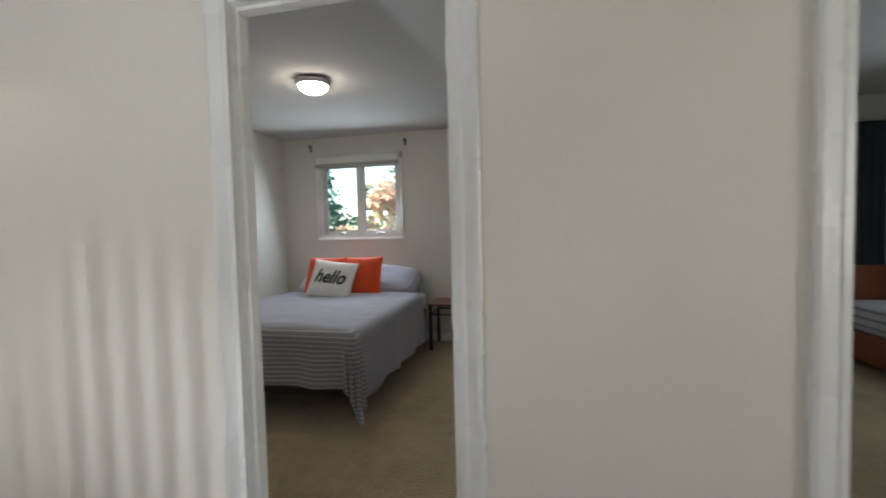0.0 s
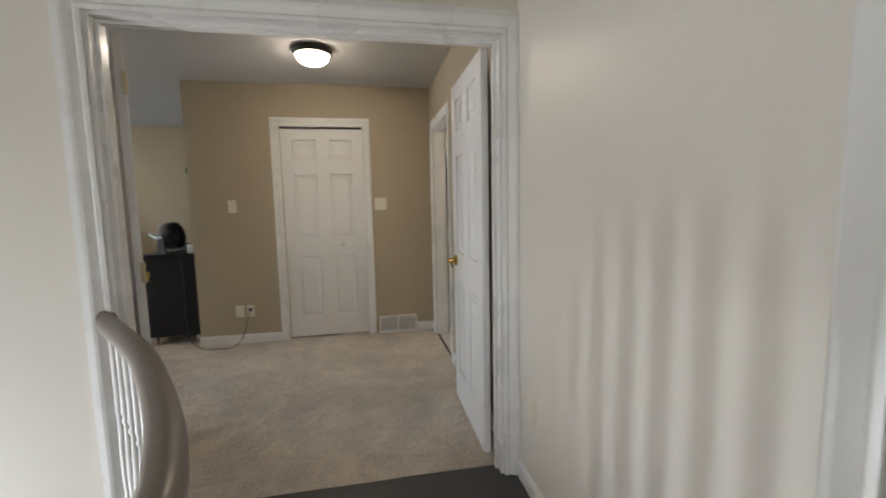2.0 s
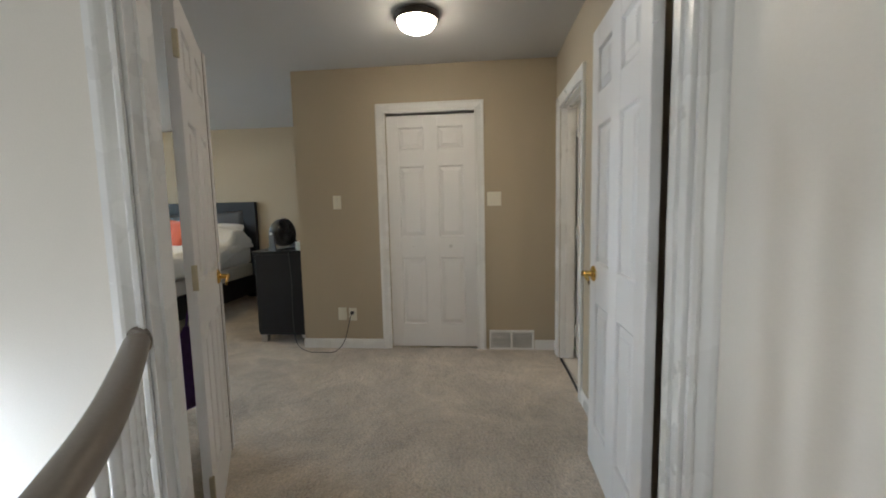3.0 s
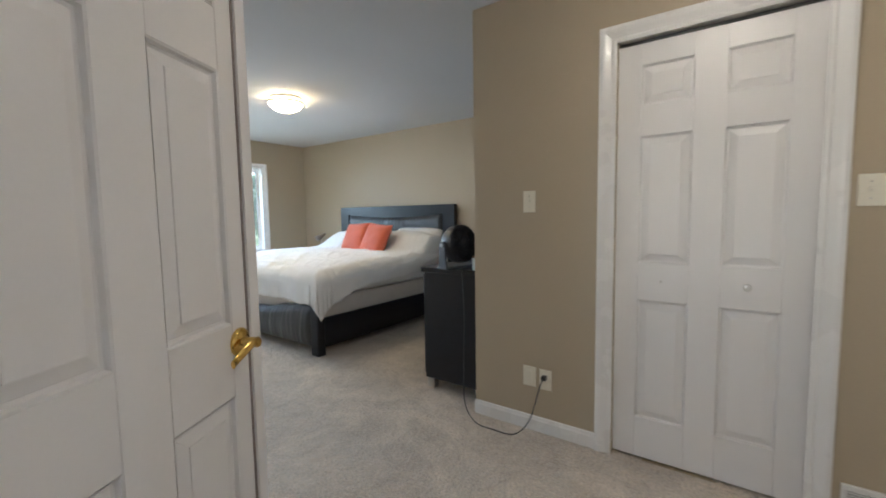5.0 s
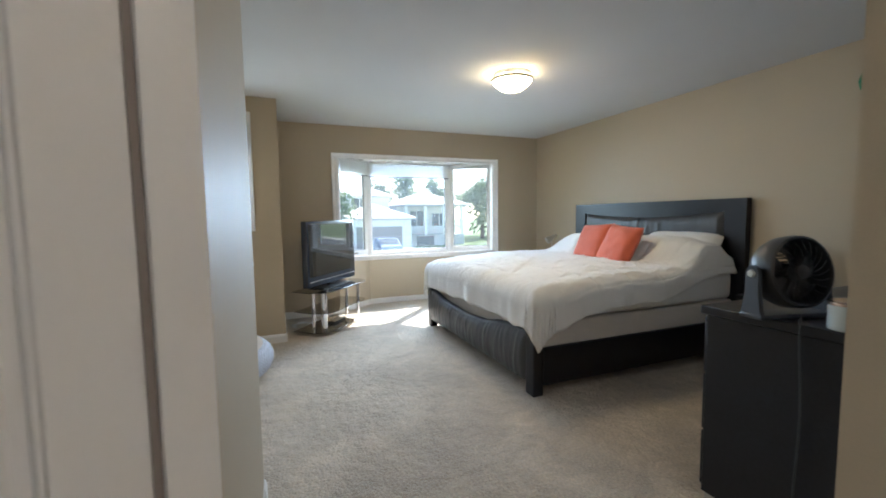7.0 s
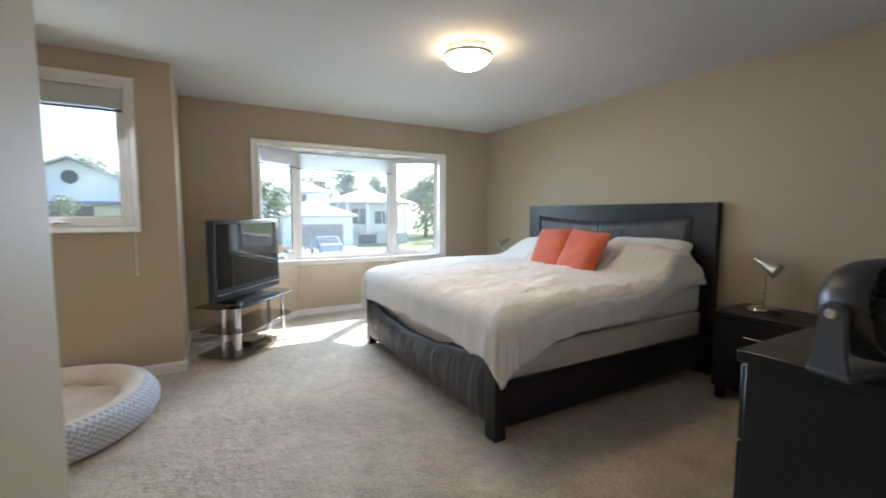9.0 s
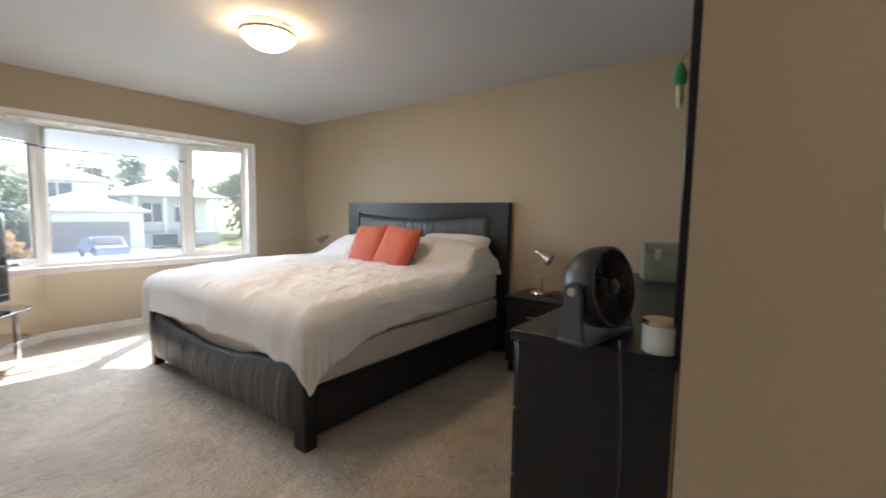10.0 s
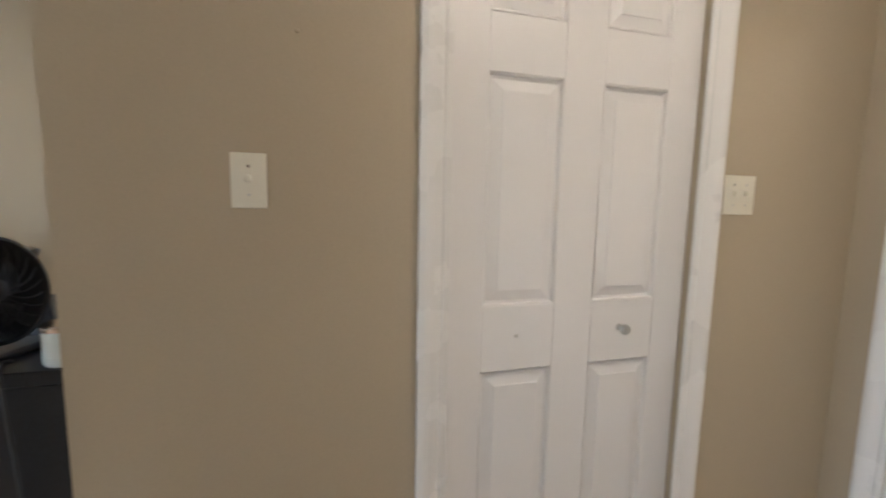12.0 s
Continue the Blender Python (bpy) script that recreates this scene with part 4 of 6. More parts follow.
# headboard: a wide black frame with a sagging lower edge, and a ruched leather panel in it
y0, y1 = -4.862, -2.722
arc = [(-2.905 - k * (4.68 - 2.905) / 24, 1.262 - 0.055 * math.sin(math.pi * k / 24) ** 0.8) for k in range(25)]
outline = [(y1, 0), (y1, 1.372), (y0, 1.372), (y0, 0), (-4.68, 0)] + [(a, z) for a, z in arc[::-1]] + [(-2.905, 0)]
bm = B()
prism(bm, [(a - O.y, z) for a, z in outline], Matrix(((0, 0, 1, -7.115 - O.x), (1, 0, 0, 0), (0, 1, 0, 0), (0, 0, 0, 1))), 0.065)
part("headboard_frame", bm, BLACKWOOD, bed, "black stained wooden headboard frame")
bm = B()


def ruche(y, z, amp):
    r1 = (1 - abs(noise.noise((y * 10.0, z * 1.3, 0.7)))) ** 4
    r2 = (1 - abs(noise.noise((y * 23.0, z * 2.1, 3.1)))) ** 3
    return amp * (1.3 * r1 + 0.8 * r2) + 0.006 * noise.noise((y * 9, z * 6, 1.3))


def hbp(u, v):
    y = -4.675 + u * 1.765
    top = 1.268 - 0.055 * math.sin(math.pi * u) ** 0.8
    z = 0.55 + v * (top - 0.55)
    ed = min(u, 1 - u) * 1.765
    puff = 0.045 * min(1, ed / 0.05) ** 0.5 * min(1, (top - z) / 0.06 + 0.02) ** 0.5
    mid = math.exp(-((y + 3.79) / 0.32) ** 2)
    return L(-7.105 + 0.03 + puff + ruche(y, z, 0.008) * mid + 0.006 * (1 - abs(math.sin(y * 8.0)) ** 0.25) * -1, y, z)


surface(bm, 170, 30, hbp)
part("headboard_panel", bm, LEATHER, bed, "padded black leather panel with ruching")

# footboard: bulging ruched leather with a dipping top, between two wooden posts
TOPS = [(-4.86, 0.435), (-4.70, 0.425), (-4.35, 0.375), (-3.93, 0.352), (-3.55, 0.372), (-3.25, 0.425), (-3.02, 0.455), (-2.86, 0.455)]


def fb_top(y):
    for (a, p), (b, q) in zip(TOPS, TOPS[1:]):
        if a <= y <= b:
            return p + (q - p) * smoothstep(a, b, y)
    return TOPS[-1][1] if y > -3 else TOPS[0][1]


bm = B()


def fbp(u, v):
    y = -4.785 + u * (4.785 - 2.846)
    top = fb_top(y)
    # wraps from the outer foot over the top to the inside
    if v < 0.72:
        q = v / 0.72
        z = 0.085 + q * (top - 0.03 - 0.085)
        ends = smoothstep(0, 0.03, u) * (1 - smoothstep(0.97, 1, u))
        x = -4.978 + ends * (0.003 + 0.030 * math.sin(math.pi * min(1, q * 1.05)) ** 0.6 + ruche(y, z, 0.0065))
    else:
        q = (v - 0.72) / 0.28
        x = -4.975 - 0.022 + 0.024 * math.cos(q * math.pi)
        z = top - 0.03 + 0.03 * math.sin(min(1, q * 1.2) * math.pi * 0.5) - 0.04 * max(0, q - 0.75)
    return L(x, y, z)


surface(bm, 190, 26, fbp)
part("footboard_panel", bm, LEATHER, bed, "ruched black leather footboard panel")
bm = B()
outline = [(-4.775, 0.10), (-2.855, 0.10)] + [(y, fb_top(y) - 0.03) for y in [-2.855 - k * 0.08 for k in range(25)]]
prism(bm, [(a - O.y, z) for a, z in outline], Matrix(((0, 0, 1, -5.022 - O.x), (1, 0, 0, 0), (0, 1, 0, 0), (0, 0, 0, 1))), 0.045)
part("footboard_core", bm, BLACKWOOD, bed)
for ya, yb in ((-2.855, -2.752), (-4.862, -4.775)):
    bm = B()
    top = 0.455 if ya > -3 else 0.435
    box(bm, L(-5.045, ya, 0), L(-4.962, yb, top), 0.012, 3)
    part("post", bm, BLACKWOOD, bed, "black wooden corner post")
for ya, yb in ((-2.785, -2.752), (-4.855, -4.822)):
    bm = B()
    box(bm, L(-7.05, ya, 0.075), L(-5.045, yb, 0.335), 0.005, 2)
    part("side_rail", bm, BLACKWOOD, bed, "black wooden side rail")


def soft_block(a, b, r, wob, nx=50, ny=50):
    bm = B()
    box(bm, a, b, r, 3)
    bmesh.ops.subdivide_edges(bm, edges=[e for e in bm.edges if e.calc_length() > 0.3], cuts=24, use_grid_fill=True)
    for v in bm.verts:
        v.co += wob * Vector((noise.noise(v.co * 5), noise.noise(v.co * 5 + Vector((9, 0, 0))), noise.noise(v.co * 4 + Vector((0, 7, 0)))))
    return bm


part("box_spring", soft_block(L(-7.03, -4.815, 0.25), L(-5.06, -2.795, 0.50), 0.02, 0.008), BOXCLOTH, bed, "cream cloth covered box spring")
part("mattress", soft_block(L(-7.03, -4.80, 0.502), L(-5.08, -2.80, 0.73), 0.05, 0.008), WHITECLOTH, bed, "white mattress")

# duvet drawn up over the bed pillows
duvet = thing("duvet", pose(-5.0, -3.79, 0.73), "white quilted cotton duvet drawn over the bed and pillows", "duvet")
DO = Vector((-5.0, -3.79, 0.73))
X0, X1, Y0, Y1 = -7.02, -5.085, -4.80, -2.82


def duvet_point(u, v):
    side = 0.36
    foot = 0.36
    sx = X0 + u * (X1 - X0 + foot)
    sy = (Y0 - side) + v * (Y1 - Y0 + 2 * side)
    # the hem on both long sides climbs towards the head
    climb = smoothstep(5.95, 6.85, -sx)
    half = (Y1 - Y0) / 2
    cy = (Y0 + Y1) / 2
    ov = abs(sy - cy) - half
    if ov > 0:
        ov *= 1 - 0.56 * climb - 0.24 * smoothstep(5.0, 5.45, -sx)
    dy = max(0, ov)
    dx = max(0, sx - X1)
    d = math.hypot(dx, dy)
    if d > 0:
        d *= 1 - 0.05 * (2 * dx * dy / (d * d)) ** 2
    r = 0.135 * (1 - 0.6 * climb)
    px, py = min(sx, X1), cy + math.copysign(min(half, abs(sy - cy)), sy - cy)
    fold = 0.0
    if d > 1e-6:
        n0 = math.hypot(dx, dy)
        ux, uy = dx / n0, math.copysign(dy / n0, sy - cy)
        a = min(d / r, math.pi / 2)
        out = r * math.sin(a) * (1 + 0.35 * abs(2 * ux * uy) * (0.5 + d))
        drop = r * (1 - math.cos(a)) + max(0, d - r * math.pi / 2)
        s = px * abs(uy) + py * abs(ux)
        fold = 0.028 * smoothstep(0.08, 0.36, d) * noise.noise((s * 3.4, 0.4 * d, 2.7)) + 0.014 * smoothstep(0.12, 0.3, d) * noise.noise((s * 8.5, d, 5.1))
        px, py = px + ux * (out + fold), py + uy * (out + fold)
    else:
        drop = 0
    lump = smoothstep(6.42, 6.72, -sx) * (1 - 0.55 * smoothstep(6.85, 7.02, -sx))
    pil = 0.0
    for c, half_w in ((-3.25, 0.60), (-4.22, 0.50)):
        q = abs(sy - c) / half_w
        pil = max(pil, max(0, 1 - q ** 3.0) ** 0.55)
    z = 0.775 - drop + 0.215 * lump * pil
    nz = 0.012 * noise.noise((sx * 2.2, sy * 2.2, 4)) + 0.008 * noise.noise((sx * 6, sy * 6, 2))
    cr = 1 - abs(noise.noise((sx * 4.2 + 1.5 * noise.noise((sx, sy, 9)), sy * 4.2, 7)))
    nz += 0.0045 * cr ** 5 + 0.003 * (1 - abs(noise.noise((sx * 9 + sy * 4, sy * 11, 3)))) ** 5
    nz += 0.006 * (1 - abs(noise.noise((sx * 5 - sy * 9, sy * 3 + sx * 2, 12)))) ** 8
    # long soft creases running off the corners, and fine crumpling
    w = sx * 0.55 + sy * 0.83 + 0.10 * noise.noise((sx * 2.5, sy * 2.5, 21))
    nz += 0.007 * (1 - abs(noise.noise((w * 5.0, (sx * 0.83 - sy * 0.55) * 1.6, 31)))) ** 7
    w = sx * 0.80 - sy * 0.60 + 0.08 * noise.noise((sx * 3.1, sy * 3.1, 25))
    nz += 0.0045 * (1 - abs(noise.noise((w * 6.5, (sx * 0.6 + sy * 0.8) * 2.0, 37)))) ** 7
    nz += 0.0015 * noise.noise((sx * 22, sy * 22, 41))
    # quilting lines
    q = min(abs((sy * 3.2) % 1 - 0.5), abs((sx * 3.2) % 1 - 0.5))
    nz -= 0.007 * math.exp(-(q / 0.03) ** 2)
    crown = 0.03 * (1 - (abs(sy - cy) / (half + side)) ** 2) - 0.045 * (1 - smoothstep(5.0, 5.75, -sx))
    return Vector((px, py, z + nz + crown)) - DO


bm = B()
surface(bm, 210, 230, duvet_point)
part("cover", bm, WHITECLOTH, duvet, thick=0.022)
edge = [duvet_point(k / 90, 0.0) for k in range(91)] + [duvet_point(1.0, k / 90) for k in range(1, 90)] + [duvet_point(1 - k / 90, 1.0) for k in range(91)]
bm = B()
sweep(bm, edge, ring_section(0.009, 8))
part("hem", bm, WHITECLOTH, duvet, "corded white hem")


def pillow_mesh(w, h, t, n=26, pinch=0.10, seed=0.0, soft=0.0):
    bm = B()
    sides = []
    for sd in (1, -1):
        g = []
        for i in range(n + 1):
            row = []
            for j in range(n + 1):
                u, v = 2 * i / n - 1, 2 * j / n - 1
                k = max(0, (1 - u ** 4) * (1 - v ** 4)) ** 0.55
                sx = u * w / 2 * (1 - pinch * (1 - v * v) * 0.55 * abs(u) ** 3)
                sz = v * h / 2 * (1 - pinch * (1 - u * u) * 0.55 * abs(v) ** 3)
                sx, sz = sx * (1 - soft * (u * v) ** 4), sz * (1 - soft * (u * v) ** 4)
                y = sd * (t / 2 * k + 0.008 * k * noise.noise((u * 2.4 + seed, v * 2.4, sd * 3)))
                row.append((sx, y, sz))
            g.append(row)
        sides.append(g)
    verts = {}

    def vert(s, i, j):
        edge = i in (0, n) or j in (0, n)
        key = (0 if edge else s, i, j)
        if key not in verts:
            verts[key] = bm.verts.new(sides[s][i][j])
        return verts[key]
    for s in (0, 1):
        for i in range(n):
            for j in range(n):
                f = (vert(s, i, j), vert(s, i + 1, j), vert(s, i + 1, j + 1), vert(s, i, j + 1))
                bm.faces.new(f if s else f[::-1])
    bmesh.ops.recalc_face_normals(bm, faces=bm.faces[:])
    return bm


def cushion(name, m, w, h, t, material, label, group, seed):
    ob = thing(name, m, label, "cushion", group=group)
    part("cover", pillow_mesh(w, h, t, seed=seed), material, ob)
    return ob


cushion("throw_pillow", pose(-6.41, -3.475, 0.945, -26, 4, 81), 0.45, 0.43, 0.15, ORANGE, "coral cotton throw pillow propped on the white duvet", "coral throw pillows", 0)
cushion("throw_pillow", pose(-6.46, -3.880, 0.950, -26, -3, 88), 0.45, 0.43, 0.15, ORANGE, "coral cotton throw pillow propped on the white duvet", "coral throw pillows", 5)
for y, seed in ((-3.24, 2.0), (-4.22, 8.0)):
    ob = thing("bed_pillow", pose(-6.86, y, 0.90, -48, 0, 90), "white bed pillow against the headboard", "pillow", group="white bed pillows")
    part("cover", pillow_mesh(0.80, 0.46, 0.19, seed=seed, soft=0.10), WHITECLOTH, ob)


def nightstand(m, label):
    ob = thing("nightstand", m, label, "nightstand", group="black nightstands")
    bm = B()
    box(bm, (-0.47, -0.28, 0.585), (0.008, 0.28, 0.62), 0.003)
    part("top", bm, BLACKWOOD, ob)
    bm = B()
    box(bm, (-0.46, -0.27, 0.09), (-0.018, 0.27, 0.584), 0.002)
    part("body", bm, BLACKWOOD, ob)
    for z0, z1 in ((0.105, 0.335), (0.345, 0.575)):
        bm = B()
        box(bm, (-0.018, -0.262, z0), (0.0, 0.262, z1), 0.003)
        dr = part("drawer", bm, BLACKWOOD, ob)
        bm = B()
        zc = (z0 + z1) / 2 + 0.02
        cone(bm, (0.022, -0.07, zc), (0.022, 0.07, zc), 0.006, seg=10)
        for y in (-0.06, 0.06):
            cone(bm, (0.0, y, zc), (0.022, y, zc), 0.005, seg=8)
        part("handle", bm, BRUSHED, dr, "brushed nickel bar handle")
    for x in (-0.42, -0.06):
        for y in (-0.23, 0.23):
            bm = B()
            box(bm, (x - 0.025, y - 0.025, 0), (x + 0.025, y + 0.025, 0.09), 0.003)
            part("leg", bm, BLACKWOOD, ob)
    return ob


ns = nightstand(pose(-6.645, -2.235, 0), "black wooden nightstand with two drawers beside the bed")
copy_thing(ns, pose(-6.645, -5.22, 0))


def desk_lamp(m, label):
    ob = thing("desk_lamp", m, label, "lamp", group="nickel bedside lamps")
    bm = B()
    lathe(bm, [(0, 0), (0.090, 0), (0.092, 0.006), (0.087, 0.016), (0.076, 0.021), (0.014, 0.025), (0, 0.025)], Matrix(), 28)
    part("base", bm, BRUSHED, ob)
    bm = B()
    cone(bm, (0, 0, 0.02), (0, 0, 0.30), 0.006, seg=12)
    part("stem", bm, BRUSHED, ob)
    bm = B()
    aim = Vector((0.12, 0.88, -0.46)).normalized()
    rot = Matrix.Translation(Vector((0, 0, 0.315)) - aim * 0.075) @ aim.to_track_quat("Z", "Y").to_matrix().to_4x4()
    lathe(bm, [(0, -0.012), (0.012, -0.010), (0.018, 0.004), (0.026, 0.06), (0.040, 0.12), (0.049, 0.150), (0.050, 0.158), (0.046, 0.156), (0.036, 0.11), (0.022, 0.04), (0, 0.02)], rot, 30)
    part("shade", bm, BRUSHED, ob, "brushed nickel cone shade")
    return ob


dl = desk_lamp(pose(-6.93, -2.33, 0.62), "brushed nickel desk lamp with a cone shade")
copy_thing(dl, pose(-6.90, -5.17, 0.62, 0, 0, -97))
clutter = thing("phone_charger", pose(-6.86, -2.235, 0.62), "black phone charger with its cable on the nightstand", "charger")
bm = B()
box(bm, (-0.03, -0.03, 0), (0.03, 0.03, 0.028), 0.006, 2)
part("body", bm, BLACKPLASTIC, clutter)
bm = B()
sweep(bm, smooth_path([(0.02, 0.02, 0.02), (0.04, 0.08, 0.03), (0.0, 0.14, 0.006), (0.03, 0.19, 0.02), (0.02, 0.22, 0.03)], 5), ring_section(0.004, 6))
part("cable", bm, CORD, clutter)
tiss = thing("tissue_box", pose(-6.78, -5.08, 0.62), "pale blue tissue box on the far nightstand", "tissue box")
bm = B()
box(bm, (-0.06, -0.10, 0), (0.06, 0.10, 0.075), 0.004)
part("box", bm, mat("pale_blue_card", (0.35, 0.50, 0.72), 0.6), tiss)
bm = B()
surface(bm, 10, 10, lambda u, v: Vector(((u - 0.5) * 0.05 * (1 + v), (u - 0.5) * 0.10 + 0.02 * math.sin(9 * v + 4 * u), 0.072 + v * 0.09 + 0.02 * math.sin(6 * u))))
part("tissue", bm, WHITECLOTH, tiss)

# dresser
dresser = thing("dresser", pose(-5.0, -1.35, 0), "long black wooden dresser on short metal feet", "dresser")
bm = B()
box(bm, (-1.84, -0.256, 0.835), (0.004, 0.245, 0.87), 0.003)
part("top", bm, BLACKWOOD, dresser)
bm = B()
box(bm, (-1.83, -0.235, 0.075), (-0.006, 0.24, 0.834), 0.003)
part("body", bm, BLACKWOOD, dresser)
for col in range(3):
    for row in range(3):
        xa = -1.81 + col * 0.60
        za = 0.095 + row * 0.245
        bm = B()
        box(bm, (xa, -0.253, za), (xa + 0.59, -0.235, za + 0.235), 0.003)
        dr = part("drawer", bm, BLACKWOOD, dresser)
        bm = B()
        cone(bm, (xa + 0.22, -0.258, za + 0.15), (xa + 0.37, -0.258, za + 0.15), 0.0045, seg=10)
        for xx in (0.235, 0.355):
            cone(bm, (xa + xx, -0.259, za + 0.15), (xa + xx, -0.252, za + 0.15), 0.004, seg=8)
        part("handle", bm, BRUSHED, dr, "brushed nickel bar handle")
for x in (-1.77, -0.05):
    for y in (-0.20, 0.20):
        bm = B()
        box(bm, (x - 0.03, y - 0.03, 0), (x + 0.03, y + 0.03, 0.075), 0.004)
        part("foot", bm, BRUSHED, dresser, "brushed metal foot")

bm = B()
box(bm, (-1.825, 0.2405, 0.08), (-0.0045, 0.247, 0.833))
part("back_panel", bm, RAWBOARD, dresser, "raw brown back board")

mirror = thing("dresser_mirror", pose(-5.9, -1.10, 0.87), "tall dresser mirror in a dark wooden frame", "mirror")
bm = B()
for a, b in (((-0.80, -0.025, 0), (-0.72, 0.012, 1.25)), ((0.78, -0.025, 0), (0.865, 0.012, 1.25)), ((-0.72, -0.025, 0), (0.78, 0.012, 0.08)), ((-0.72, -0.025, 1.17), (0.78, 0.012, 1.25))):
    box(bm, a, b, 0.004)
part("frame", bm, BLACKWOOD, mirror)
bm = B()
box(bm, (-0.72, -0.008, 0.08), (0.78, -0.002, 1.17))
part("glass", bm, MIRROR, mirror, "mirror glass")
orn = thing("hanging_ornament", pose(-5.06, -1.148, 1.62) @ Matrix.Scale(0.72, 4), "green felt bird-like ornament hanging on the mirror", "ornament")
bm = B()
lathe(bm, [(0, 0.08), (0.012, 0.07), (0.026, 0.035), (0.022, 0.0), (0, -0.012)], Matrix.Rotation(radians(14), 4, "Y"), 14)
part("body", bm, GREENCLOTH, orn)
bm = B()
lathe(bm, [(0, 0.01), (0.022, 0.0), (0.030, -0.04), (0.012, -0.085), (0, -0.09)], Matrix.Rotation(radians(14), 4, "Y") @ Matrix.Diagonal((1, 0.5, 1, 1)), 12)
part("tail", bm, PALEGREEN, orn)
bm = B()
sweep(bm, smooth_path([(0.012, 0, 0.075), (0.010, 0.012, 0.10), (0.0, 0.034, 0.13)], 4), ring_section(0.0015, 5))
part("string", bm, CORD, orn)

case = thing("keepsake_box", pose(-6.62, -1.36, 0.87, 0, 0, 18), "olive green box with metal corner fittings on the dresser", "box")
bm = B()
box(bm, (-0.10, -0.16, 0), (0.10, 0.16, 0.17), 0.006, 2)
part("body", bm, OLIVE, case)
bm = B()
box(bm, (-0.102, -0.162, 0.172), (0.102, 0.162, 0.235), 0.008, 2)
part("lid", bm, OLIVE, case)
for y in (-0.09, 0.09):
    bm = B()
    box(bm, (0.098, y - 0.018, 0.13), (0.110, y + 0.018, 0.20), 0.003)
    part("clasp", bm, BRUSHED, case, "small metal clasp")

# desk fan
fan = thing("desk_fan", pose(-5.09, -1.345, 0.87), "black round desk fan on a tilting stand on the dresser", "fan")
ax = Vector((0.24, 0.95, 0.16)).normalized()
C = Vector((0, 0, 0.162))
rot = Matrix.Translation(C) @ ax.to_track_quat("Z", "Y").to_matrix().to_4x4()
bm = B()
lathe(bm, [(0.088, -0.066), (0.090, -0.070), (0.117, -0.045), (0.128, -0.015), (0.130, 0.03), (0.126, 0.052), (0.118, 0.056), (0.112, 0.048), (0.112, -0.02), (0.095, -0.055), (0.088, -0.066)], rot, 44)
part("housing", bm, BLACKPLASTIC, fan, "black round housing")
for k in range(22):
    a = k * math.tau / 22
    bm = B()
    path = [rot @ Vector((r * math.cos(a + 5.5 * r), r * math.sin(a + 5.5 * r), 0.052 - 0.9 * (r - 0.03) ** 2)) for r in [0.024 + 0.09 * q / 7 for q in range(8)]]
    sweep(bm, path, ring_section(0.0019, 5))
    part("grille_bar", bm, BLACKPLASTIC, fan)
for k in range(13):
    off = -0.078 + k * 0.013
    w = math.sqrt(max(0.0, 0.090 ** 2 - off ** 2))
    bm = B()
    box(bm, (-w, off - 0.0022, -0.072), (w, off + 0.0022, -0.060))
    part("rear_slat", put(bm, rot), BLACKPLASTIC, fan)
bm = B()
cone(bm, rot @ Vector((0, 0, -0.085)), rot @ Vector((0, 0, 0.02)), 0.036, 0.030, 24)
part("motor", bm, BLACKPLASTIC, fan)
bm = B()
lathe(bm, [(0, 0.040), (0.024, 0.040), (0.027, 0.046), (0.024, 0.054), (0.012, 0.058), (0, 0.059)], rot, 24)
part("hub_cap", bm, BLACKPLASTIC, fan)
for k in range(5):
    a = k * math.tau / 5
    bm = B()
    surface(bm, 5, 4, lambda u, v: rot @ Vector(((0.025 + 0.08 * u) * math.cos(a + (v - 0.5) * 0.95 + 0.3 * u), (0.025 + 0.08 * u) * math.sin(a + (v - 0.5) * 0.95 + 0.3 * u), 0.0 + 0.022 * (v - 0.5))))
    part("blade", bm, BLACKPLASTIC, fan, thick=0.003)
side = ax.cross(Vector((0, 0, 1))).normalized()
for sd in (1, -1):
    bm = B()
    p0 = C + side * sd * 0.134
    fwd = Vector((ax.x, ax.y, 0)).normalized()
    plate_m = Matrix(((fwd.x, 0, side.x * sd, p0.x), (fwd.y, 0, side.y * sd, p0.y), (fwd.z, 1, 0, 0), (0, 0, 0, 1)))
    crown = [(0.030 * math.cos(q), C.z + 0.030 * math.sin(q)) for q in [j * math.pi / 10 for j in range(11)]]
    prism(bm, [(-0.048, 0.006), (0.048, 0.006), (0.038, 0.05), (0.032, 0.10)] + crown + [(-0.032, 0.10), (-0.038, 0.05)], plate_m, 0.016)
    bmesh.ops.bevel(bm, geom=[e for e in bm.edges if e.calc_length() > 0.0], offset=0.004, segments=2, affect="EDGES")
    arm = part("arm", bm, GREYPLASTIC, fan, "charcoal side arm")
    bm = B()
    cone(bm, p0 + side * sd * 0.015, p0 + side * sd * 0.024, 0.015, 0.012, 18)
    part("pivot_knob", bm, BRUSHED, arm, "silver pivot knob")
b2 = B()
box(b2, (-0.152, -0.048, 0.0), (0.152, 0.048, 0.018), 0.008, 3)
part("base", put(b2, Matrix.Rotation(math.atan2(side.y, side.x), 4, "Z")), GREYPLASTIC, fan, "charcoal base")

